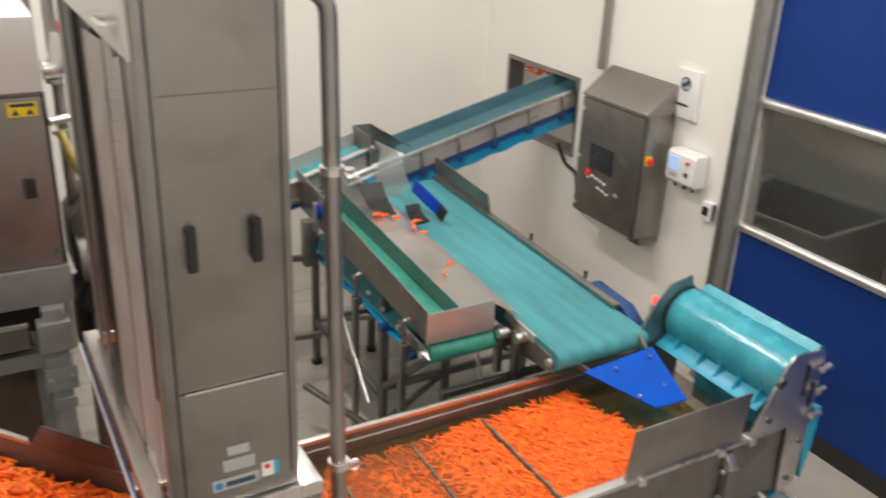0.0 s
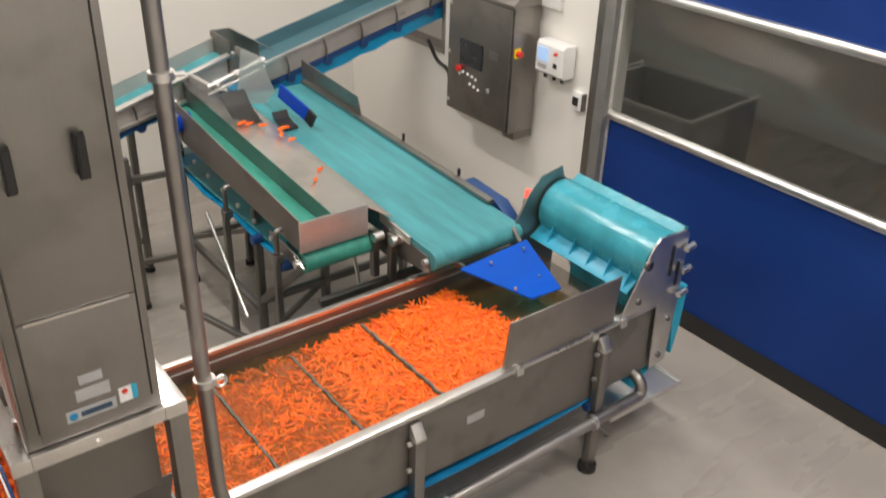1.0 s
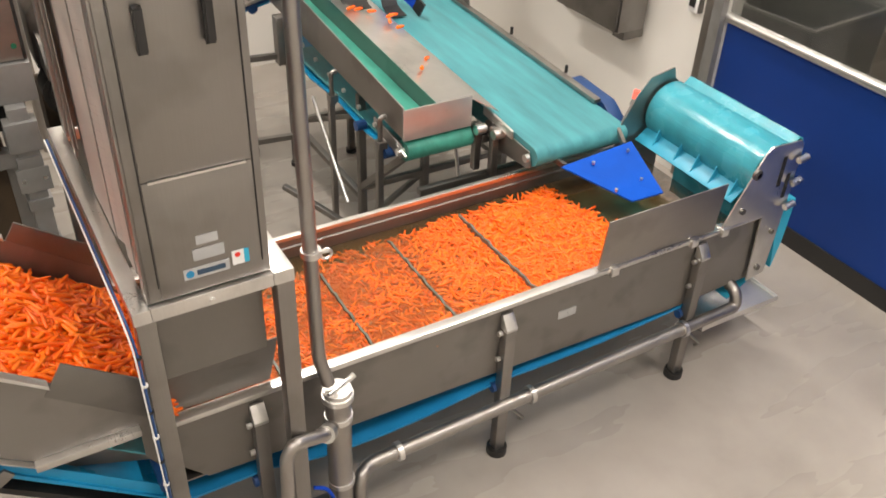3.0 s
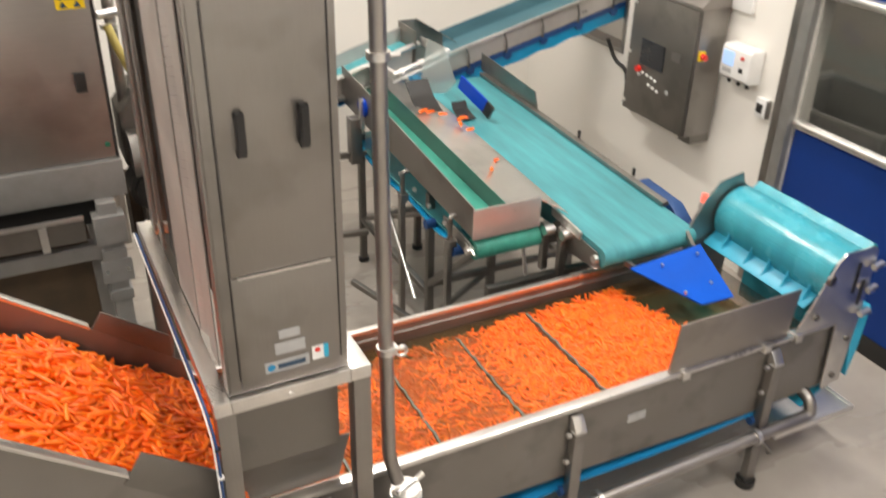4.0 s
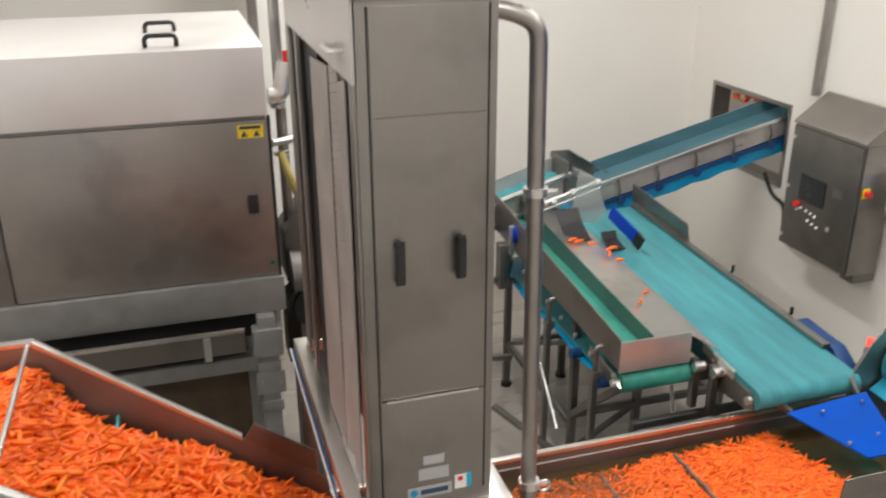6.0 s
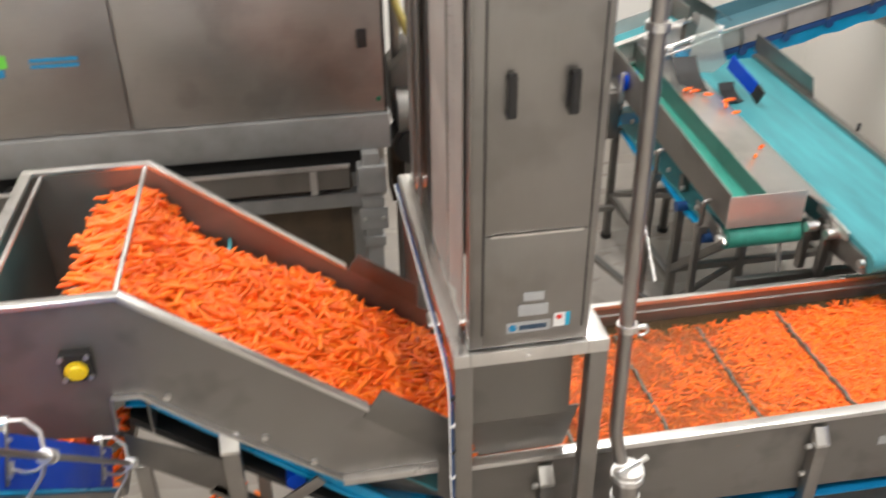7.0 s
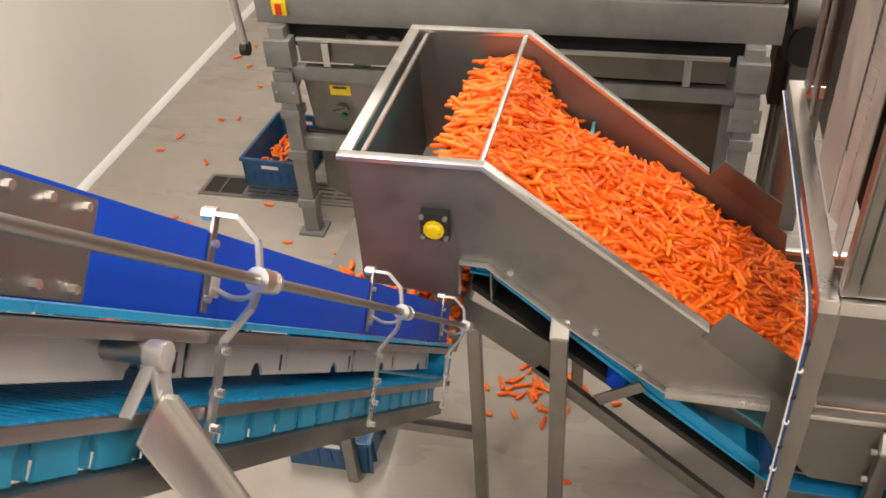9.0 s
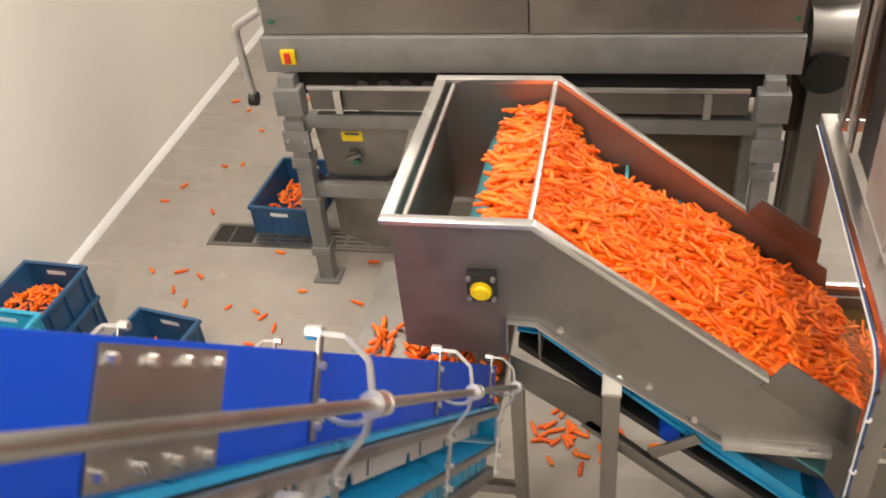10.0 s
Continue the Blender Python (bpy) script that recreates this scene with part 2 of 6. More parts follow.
def prism(bm, outline, axis, a, b):
    """An outline in the plane across the axis, from a to b along it."""
    def at(u, v, w):
        return {"x": (w, u, v), "y": (u, w, v), "z": (u, v, w)}[axis]
    lo, hi = [bm.verts.new(at(u, v, a)) for u, v in outline], [bm.verts.new(at(u, v, b)) for u, v in outline]
    n = len(outline)
    bm.faces.new(lo)
    bm.faces.new(hi[::-1])
    for k in range(n):
        bm.faces.new((lo[k], hi[k], hi[(k + 1) % n], lo[(k + 1) % n]))


def sheet(bm, profile, axis, a, b, thick=0.004):
    """A thin bent sheet: an open profile, thickened, from a to b along the axis."""
    pts = [Vector((u, v)) for u, v in profile]
    normals = []
    for i in range(len(pts)):
        d = (pts[min(i + 1, len(pts) - 1)] - pts[max(i - 1, 0)]).normalized()
        normals.append(Vector((-d.y, d.x)))
    outer = [tuple(p + n * thick) for p, n in zip(pts, normals)]
    prism(bm, [tuple(p) for p in pts] + outer[::-1], axis, a, b)


def thing(name, at, label, category, group="", kind=""):
    ob = new(name)
    ob.location = at
    ob.empty_display_size = 0.05
    ORIGIN[ob.name] = Vector(at)
    return tagged(ob, label, category, group, kind)


def part(name, bm, material, parent=None, label="", bevel=0.0):
    """Link a bmesh, built in world places, as one mesh under its thing."""
    bmesh.ops.recalc_face_normals(bm, faces=bm.faces)
    if bevel:
        edges = [e for e in bm.edges if len(e.link_faces) == 2 and e.calc_face_angle(0) > 0.6]
        bmesh.ops.bevel(bm, geom=edges, offset=bevel, segments=2, affect="EDGES", profile=0.6, clamp_overlap=True)
    at = ORIGIN[parent.name] if parent else Vector((0, 0, 0))
    bm.transform(Matrix.Translation(-at))
    data = bpy.data.meshes.new(name)
    bm.to_mesh(data)
    bm.free()
    data.materials.append(material)
    data.shade_smooth()
    data.set_sharp_from_angle(angle=radians(38))
    ob = new(name, data)
    if parent:
        ob.parent = parent
        ORIGIN[ob.name] = at
    if label:
        tagged(ob, label)
    return ob


def solid(name, material, parent, make, *args, label="", bevel=0.0, **kw):
    bm = bmesh.new()
    make(bm, *args, **kw)
    return part(name, bm, material, parent, label, bevel)


def structure(name, material, make, *args, label="", category="", bevel=0.0):
    ob = solid(name, material, None, make, *args, bevel=bevel)
    return tagged(ob, label, category, "", "structure")


# ---- the hall ----
XL, XR, YN, YF, YS, H = -4.33, 4.1, 4.95, 6.4, -5.0, 5.2
structure("floor", FLOOR, box, XL - 0.2, 9.0, YS - 0.2, YF + 0.2, -0.12, 0, label="grey resin floor, worn and damp, with scattered carrots", category="floor")
structure("ceiling", CEIL, box, XL - 0.2, 9.0, YS - 0.2, YF + 0.2, H, H + 0.15, label="white panel ceiling of the hall", category="ceiling")
structure("wall_west", PANEL_WHITE, box, XL - 0.15, XL, YS, YF, 0, H, label="white smooth sandwich panel wall with a pale cove", category="wall")
structure("wall_south", PANEL_WHITE, box, XL, 9.0, YS - 0.15, YS, 0, H, label="white smooth panel wall behind the platform", category="wall")


def north_wall(bm):
    box(bm, XL, 0.15, YF, YF + 0.15, 0, H)
    box(bm, 0.15, 0.3, YN, YF + 0.15, 0, H)
    box(bm, 0.3, XR + 0.2, YN, YN + 0.15, 0, H)


structure("wall_north", PANEL_WHITE, north_wall, label="white smooth panel wall behind the machines", category="wall")
# pass-through opening and door opening in the east wall
OY0, OY1, OZ0, OZ1 = 3.55, 4.55, 1.22, 1.83
DY0, DY1, DZ1 = -3.2, 1.69, 4.2


def east_wall(bm):
    x0, x1 = XR, XR + 0.14
    box(bm, x0, x1, OY1, YN, 0, H)
    box(bm, x0, x1, OY0, OY1, 0, OZ0)
    box(bm, x0, x1, OY0, OY1, OZ1, H)
    box(bm, x0, x1, DY1, OY0, 0, H)
    box(bm, x0, x1, DY0, DY1, DZ1, H)
    box(bm, x0, x1, YS, DY0, 0, H)


structure("wall_east", PANEL_WHITE, east_wall, label="white smooth panel wall with a door and a pass-through", category="wall")


def cove(bm):
    prism(bm, [(XL, 0), (XL + 0.035, 0), (XL + 0.033, 0.008), (XL + 0.008, 0.045), (XL, 0.05)], "y", YS, YF)


structure("baseboard", COVE, cove, label="white coved skirting along the wall foot", category="skirting")


def far_room(bm):
    box(bm, 8.0, 8.15, YS, YF, 0, H)
    box(bm, XR + 0.2, 9.0, YN, YN + 0.15, 0, H)


structure("wall_beyond", PANEL_WHITE, far_room, label="pale wall of the room beyond the door", category="wall")


def opening_frame(bm):
    for a, b, c, d in ((OY0 - 0.03, OY1 + 0.03, OZ1 - 0.004, OZ1 + 0.03), (OY0 - 0.03, OY1 + 0.03, OZ0 - 0.03, OZ0 + 0.004), (OY0 - 0.03, OY0 + 0.004, OZ0 + 0.004, OZ1 - 0.004), (OY1 - 0.004, OY1 + 0.03, OZ0 + 0.004, OZ1 - 0.004)):
        box(bm, XR - 0.012, XR + 0.15, a, b, c, d)


structure("trim", STEEL, opening_frame, label="steel trim round the pass-through opening", category="trim")


def roll_door():
    door = thing("door_1", (XR, DY0, 0), "blue rolling door with a window strip and aluminium bars", "door", kind="structure")
    x = XR + 0.03
    solid("lower_sheet", DOOR_BLUE, door, box, x, x + 0.01, DY0, DY1, 0.13, 1.222)
    solid("upper_sheet", DOOR_BLUE, door, box, x, x + 0.01, DY0, DY1, 2.13, DZ1)
    pane = solid("pane", PANE, door, box, x + 0.002, x + 0.008, DY0, DY1, 1.278, 2.075, label="smoky clear window strip")
    pane.visible_shadow = False
    for z in (1.25, 2.102):
        bm = bmesh.new()
        tube(bm, [(x - 0.005, DY0, z), (x - 0.005, DY1, z)], 0.034, 12)
        part("bar", bm, STEEL_RIM, door, "aluminium stiffening bar")
    solid("seal", BLACK, door, box, x - 0.012, x + 0.03, DY0, DY1, 0.0, 0.13, label="black rubber bottom seal")
    solid("guide", GREY_PAINT, door, box, XR - 0.05, XR + 0.05, DY1, DY1 + 0.085, 0, H - 0.02, label="grey steel door guide", bevel=0.004)
    solid("guide", STEEL, door, box, XR - 0.03, XR + 0.02, DY1 + 0.085, DY1 + 0.165, 0, H - 0.02, label="light grey door frame", bevel=0.004)


roll_door()


def lamps_fixture(x, y):
    lamp = thing("ceiling_light", (x, y, H), "white tube light under the ceiling", "ceiling light", "ceiling lights")
    solid("housing", WHITE_P, lamp, box, x - 0.13, x + 0.13, y - 0.78, y + 0.78, 5.14, H)


for lx, ly in ((-2.6, -2.2), (0.6, -2.2), (3.2, -1.9), (-2.6, 1.6), (0.9, 3.2), (3.0, 1.2), (6.2, 0.2), (6.2, 4.0)):
    lamps_fixture(lx, ly)


# ---- carrots ----
PROFILE = ((0.0, 0.0), (0.025, 0.6), (0.12, 0.96), (0.45, 1.0), (0.8, 0.82), (0.95, 0.5), (1.0, 0.0))
SIDES = 7


def carrot_shape():
    verts, faces = [(-0.5, 0, 0)], []
    for u, r in PROFILE[1:-1]:
        for k in range(SIDES):
            a = 2 * math.pi * k / SIDES
            verts.append((u - 0.5, r * math.cos(a), r * math.sin(a)))
    verts.append((0.5, 0, 0))
    rings = len(PROFILE) - 2
    for k in range(SIDES):
        n = (k + 1) % SIDES
        faces.append((0, 1 + n, 1 + k, 1 + k))
        for j in range(rings - 1):
            a, b = 1 + j * SIDES, 1 + (j + 1) * SIDES
            faces.append((a + k, a + n, b + n, b + k))
        last = 1 + (rings - 1) * SIDES
        faces.append((last + k, last + n, len(verts) - 1, len(verts) - 1))
    return np.array(verts), [f if f[2] != f[3] else f[:3] for f in faces]


SHAPE_V, SHAPE_F = carrot_shape()


def carrots(name, places, label, at):
    """One heap of carrots. places: rows of x, y, z, yaw, pitch, length, thickness."""
    verts, faces = [], []
    for n, (x, y, z, yaw, pitch, long, thick) in enumerate(places):
        m = np.array(Euler((random.uniform(0, 6), pitch, yaw)).to_matrix())
        curve = SHAPE_V * (long, thick / 2, thick / 2)
        curve[:, 2] += (SHAPE_V[:, 0] ** 2) * long * random.uniform(-0.1, 0.16)
        verts.append(curve @ m.T + (x - at[0], y - at[1], z - at[2]))
        base = n * len(SHAPE_V)
        faces.extend(tuple(i + base for i in f) for f in SHAPE_F)
    data = bpy.data.meshes.new(name)
    data.from_pydata(np.concatenate(verts).tolist(), [], faces)
    data.materials.append(CARROT)
    data.shade_smooth()
    ob = new(name, data)
    ob.location = at
    return ob


def rim_line(x):
    return 1.905 - 0.767 * max(0.0, x + 1.06)


def heap_height(x, y):
    """Top of the heap on the inclined conveyor."""
    z = rim_line(x) - 0.125
    z += 0.045 * min(1.0, max(0.0, (-0.93 - x) / 0.14)) - 0.05 * max(0.0, y - 0.8) / 0.16 * min(1.0, max(0.0, (x + 1.04) / 0.1))
    z += 0.05 * min(1.0, max(0.0, (x + 0.6) / 0.4))
    z -= 0.06 * max(0.0, 1 - abs(x + 0.80) / 0.25) * max(0.0, min(1.0, (y - 0.74) / 0.16))
    z += 0.035 * max(0.0, 1 - abs(x + 0.44) / 0.14) * max(0.0, min(1.0, (y - 0.7) / 0.2))
    z += 0.03 * math.sin(5.1 * x + 2.0 * y) * math.sin(7.0 * y + 1.3 * x) + 0.02 * noise.noise((x * 9, y * 9, 0.3))
    z += 0.025 * (1 - ((y - 0.55) / 0.43) ** 2)
    return min(z, 1.858)


HOPPER_FRONT, HOPPER_BACK = 0.128, 0.984
random.seed(11)
rows = []
for layer, count in ((0.006, 1750), (-0.01, 1950), (-0.028, 1700), (-0.05, 900)):
    for _ in range(count):
        x, y = random.uniform(-1.225 if layer > -0.05 else -0.45, 0.01), random.uniform(0.155, 0.965)
        if x < -1.19 and random.random() < (-1.17 - x) * 16:
            continue
        if y > 0.86 and -0.95 < x < -0.62 and random.random() < 0.55:
            continue
        z = heap_height(x, y) + layer + random.uniform(-0.012, 0.012)
        slope = 0.55 if x > -1.06 else 0.0
        yaw = random.gauss(0.35, 0.75) if random.random() < 0.75 else random.uniform(0, 3.14)
        long = random.uniform(0.066, 0.118)
        keep = 0.02 + 0.5 * long * abs(math.sin(yaw))
        y = min(max(y, HOPPER_FRONT + keep), HOPPER_BACK - keep)
        rows.append((x, y, z, yaw, slope * math.cos(yaw) + random.gauss(0, 0.2), long, random.uniform(0.0145, 0.0205)))
tagged(carrots("carrot_heap", rows, "", (-0.6, 0.55, 1.4)), "heap of small bright orange carrots on the incline", "carrots", "", "stuff")

rows = []
random.seed(12)
WATER_Z = 0.80


def edge_limit(y):
    """Where the floating carrots end towards the drum."""
    return 2.43 - 0.24 * (y - 0.25) if y < 0.85 else 2.26


for _ in range(23000):
    y, x = random.uniform(0.27, 1.04), random.uniform(-0.02, 2.45)
    if x > edge_limit(y) + random.gauss(0, 0.02) or (x < 0.3 and y < 0.40):
        continue
    crowd = min(1.0, max(0.35, (x - 0.3) / 1.3))
    if y > 0.85 + 0.14 * crowd + 0.05 * math.sin(9 * x) and random.random() > crowd * 0.4:
        continue
    z = WATER_Z + random.uniform(-0.033, 0.002) + 0.03 * max(0.0, min(1.0, (x - 1.3) / 0.6)) + 0.008 * noise.noise((x * 6, y * 6, 0.7))
    rows.append((x, y, z, random.uniform(0, 3.14), random.gauss(0, 0.1), random.uniform(0.045, 0.078), random.uniform(0.009, 0.0135)))
tagged(carrots("floating_carrots", rows, "", (1.2, 0.6, 0.8)), "wet orange carrots floating between the cleats", "carrots", "", "stuff")


def loose_carrot(places, group, label):
    data = None
    for x, y, z, yaw, long in places:
        if data is None:
            bm = bmesh.new()
            for v in SHAPE_V:
                bm.verts.new(v * np.array((0.075, 0.011, 0.011)))
            bm.verts.ensure_lookup_table()
            for f in SHAPE_F:
                bm.faces.new([bm.verts[i] for i in f])
            data = bpy.data.meshes.new("carrot")
            bm.to_mesh(data)
            bm.free()
            data.materials.append(CARROT)
            data.shade_smooth()
        ob = new("carrot", data)
        ob.location, ob.rotation_euler, ob.scale = (x, y, z), (0, 0, yaw), (long / 0.075, 1, 1)
        tagged(ob, label, "carrot", group)


# ---- water trough ----
TF, TB = 0.234, 1.11


def trough():
    t = thing("wash_trough", (1.5, 0.65, 0), "long stainless steel wash trough full of floating carrots", "wash trough")
    for a, b, end in ((TF, TF + 0.006, 3.1), (TB - 0.006, TB, 3.1)):
        bm = bmesh.new()
        prism(bm, [(0.10, 0.556), (0.7, 0.528), (1.33, 0.512), (2.5, 0.478), (3.05, 0.5), (3.1, 0.56), (3.1, 0.905), (-0.12, 0.905), (-0.12, 0.96), (-0.40, 0.96), (-0.40, 0.88), (-0.07, 0.75)], "y", a, b)
        part("side_panel", bm, STEEL_SATIN, t)
    bm = bmesh.new()
    box(bm, 0.0, 2.72, TF - 0.03, TF + 0.02, 0.9, 0.925)
    part("front_rim", bm, STEEL_RIM, t, "bright folded front rim", 0.006)
    bm = bmesh.new()
    tube(bm, [(2.72, TF - 0.012, 0.912), (3.12, TF - 0.012, 0.912)], 0.016)
    part("rim_tube", bm, STEEL_RIM, t)
    bm = bmesh.new()
    box(bm, 0.0, 3.05, TB - 0.006, TB + 0.024, 0.9, 0.925)
    part("back_rim", bm, STEEL_RIM, t, "", 0.004)
    bm = bmesh.new()
    prism(bm, [(1.095, 0.868), (1.104, 0.872), (1.104, 0.852), (1.095, 0.856)], "x", 0.0, 2.7)
    part("inner_ledge", bm, STEEL_SATIN, t)
    solid("bottom", STEEL_DARK, t, box, -0.1, 3.05, TF + 0.006, TB - 0.006, 0.56, 0.57)
    # the dark of the deep water is put into this belt's green
    solid("carrying_belt", BELT_DEEP, t, box, 0.0, 2.9, 0.27, 1.06, 0.70, 0.715, label="belt under the water, darkened to a deep green")
    for x in (0.475, 0.88, 1.287, 1.694, 2.1):
        bm = bmesh.new()
        edge = [(0.30, 0.716), (1.02, 0.716)]
        for k in range(19):
            edge.append((1.02 - k * 0.04, 0.809 + (0.027 if 1.4 < x < 1.9 else 0.0) + (0.008 if k % 2 else 0.0) + 0.005 * math.sin(k * 1.7 + x * 9)))
        prism(bm, edge, "x", x - 0.0055, x + 0.0055)
        part("cleat", bm, CLEAT, t, "wet grey-green cleat across the belt")
    # splash guard on the front rim
    bm = bmesh.new()
    prism(bm, [(0.215, 0.92), (0.235, 0.925), (0.225, 1.0), (0.205, 1.2), (0.198, 1.2), (0.215, 1.0)], "x", 1.95, 2.66)
    part("splash_guard", bm, STEEL_H, t, "folded steel splash guard", 0.002)
    for x in (2.03, 2.52, 2.72):
        solid("clip", STEEL_RIM, t, box, x - 0.022, x + 0.022, TF - 0.045, TF + 0.01, 0.885, 0.932, bevel=0.004)
    # legs with caps and black feet
    for x in (0.315, 1.463, 2.607):
        for y, sgn in ((TF - 0.03, -1), (TB + 0.03, 1)):
            leg = solid("leg", STEEL, t, bar, (x, y, 0.03), (x, y, 0.80), 0.055, 0.05, (0, 1, 0), bevel=0.004)
            bm = bmesh.new()
            prism(bm, [(y + 0.028 * sgn, 0.785), (y + 0.03 * sgn, 0.80), (y - 0.012 * sgn, 0.862), (y - 0.024 * sgn, 0.862), (y - 0.024 * sgn, 0.785)], "x", x - 0.029, x + 0.029)
            part("cap", bm, STEEL_RIM, leg, "", 0.004)
            bm = bmesh.new()
            tube(bm, [(x, y, 0.0), (x, y, 0.012), (x, y, 0.04)], 0.05, 20)
            part("foot", bm, BLACK, leg, "black rubber foot")
            for z in (0.62, 0.77):
                bm = bmesh.new()
                tube(bm, [(x - 0.03, y + 0.005, z), (x - 0.05, y + 0.005, z)], 0.012, 8)
                part("bolt", bm, STEEL_RIM, leg)
            if sgn < 0:
                bm = bmesh.new()
                tube(bm, [(x - 0.045, y + 0.03, 0.422), (x + 0.02, y + 0.03, 0.422)], 0.025, 10)
                part("idler", bm, NAVY, leg, "dark blue return idler")
    # sagging return belt below
    prof = []
    for k in range(33):
        x = 0.02 + k * (2.6 / 32)
        if x < 0.36:
            z = 0.462
        elif x < 1.46:
            u = (x - 0.36) / 1.1
            z = 0.462 - 0.022 * u - 0.06 * math.sin(math.pi * u ** 0.75)
        else:
            u = (x - 1.46) / 1.16
            z = 0.44 + 0.022 * u - 0.018 * math.sin(math.pi * u)
        prof.append((x, z - 0.006))
    bm = bmesh.new()
    sheet(bm, prof, "y", TF + 0.002, 1.06, 0.012)
    part("return_belt", bm, BELT_SKY, t, "light blue return belt sagging below")
    bm = bmesh.new()
    box(bm, 1.76, 1.86, TF - 0.004, TF - 0.001, 0.70, 0.745)
    part("type_plate", bm, LABEL, t, "small silver type plate")
    # drip tray on the floor side
    bm = bmesh.new()
    box(bm, 2.75, 3.32, 0.2, 0.62, 0.25, 0.262)
    box(bm, 2.75, 3.32, 0.2, 0.206, 0.262, 0.285)
    box(bm, 3.314, 3.32, 0.206, 0.62, 0.262, 0.285)
    for x in (2.85, 3.02):
        box(bm, x, x + 0.03, 0.50, 0.53, 0.262, 0.56)
    part("drip_tray", bm, STEEL_RIM, t, "bright steel drip tray", 0.002)
    # drum and its covers
    prof = []
    cx, cz, r = 3.03, 1.14, 0.152
    for k in range(57):
        a = radians(215 - k * 2.65)
        rr = r + (0.0018 if k % 2 else 0.0)
        prof.append((cx + rr * math.cos(a), cz + rr * math.sin(a)))
    prof += [(3.105, 1.262), (3.125, 1.275), (3.155, 1.302), (3.172, 1.295), (3.18, 1.25), (3.182, 0.9), (3.18, 0.56)]
    bm = bmesh.new()
    sheet(bm, prof, "y", TF + 0.012, 1.02, 0.006)
    drum = part("drum_belt", bm, BELT_WET, t, "wet ribbed teal belt over the end drum")
    bm = bmesh.new()
    sheet(bm, [(2.825, 0.99), (2.915, 1.058)], "y", 0.29, 1.02, 0.008)
    scraper = part("scraper", bm, SKY_PLASTIC, t, "light blue plastic scraper with gussets", 0.002)
    for y in (0.33, 0.47, 0.6, 0.73, 0.9):
        bm = bmesh.new()
        prism(bm, [(2.835, 1.005), (2.91, 1.06), (2.90, 1.13), (2.885, 1.12)], "y", y - 0.003, y + 0.003)
        part("gusset", bm, SKY_PLASTIC, scraper)
    bm = bmesh.new()
    prism(bm, [(2.70, 0.93), (2.88, 1.285), (2.92, 1.325), (3.12, 1.315), (3.14, 1.29), (3.14, 0.92), (3.12, 0.52), (3.0, 0.5), (2.98, 0.92)], "y", 0.205, 0.213)
    plate = part("drum_plate", bm, STEEL_RIM, t, "cut steel end plate of the drum")
    for x, z, rr, mt in ((2.845, 1.20, 0.028, STEEL_DARK), (2.86, 1.19, 0.02, STEEL_RIM), (2.81, 1.0, 0.016, STEEL_DARK), (3.05, 0.58, 0.016, STEEL_DARK), (3.08, 0.80, 0.014, STEEL_DARK)):
        bm = bmesh.new()
        tube(bm, [(x, 0.19, z), (x, 0.205, z)], rr, 14)
        part("bolt", bm, mt, plate)
    for x, a, b in ((3.03, 1.08, 1.25), (3.09, 1.0, 1.14)):
        solid("slot", BLACK, plate, box, x - 0.012, x + 0.012, 0.202, 0.2045, a, b)
    for z in (1.22, 1.09, 0.95):
        bm = bmesh.new()
        tube(bm, [(3.10, 0.18, z), (3.16, 0.18, z + 0.01)], 0.018, 10)
        part("tensioner", bm, STEEL_RIM, plate, "chrome tension bolt")
    bm = bmesh.new()
    prism(bm, [(2.69, 0.93), (2.72, 1.10), (2.80, 1.25), (2.88, 1.345), (3.04, 1.375), (3.06, 1.31), (3.13, 1.25), (3.13, 0.9)], "y", 1.035, 1.043)
    part("drum_plate", bm, STEEL, t, "rounded steel end plate of the drum")
    bm = bmesh.new()
    prism(bm, [(3.142, 0.95), (3.225, 0.95), (3.215, 0.70), (3.185, 0.52), (3.142, 0.75)], "y", 0.215, 0.26)
    part("corner_flap", bm, SKY_PLASTIC, t, "light blue hanging flap")
    bm = bmesh.new()
    sheet(bm, [(2.95, 0.36), (3.08, 0.45), (3.12, 0.47)], "y", 0.25, 0.55, 0.006)
    part("lower_flap", bm, SKY_PLASTIC, t)
    water = solid("water", WATER, t, box, -0.02, 2.97, TF + 0.008, TB - 0.008, WATER_Z + 0.002, WATER_Z + 0.006, label="cloudy wash water with froth flecks")
    water.visible_shadow = False


trough()


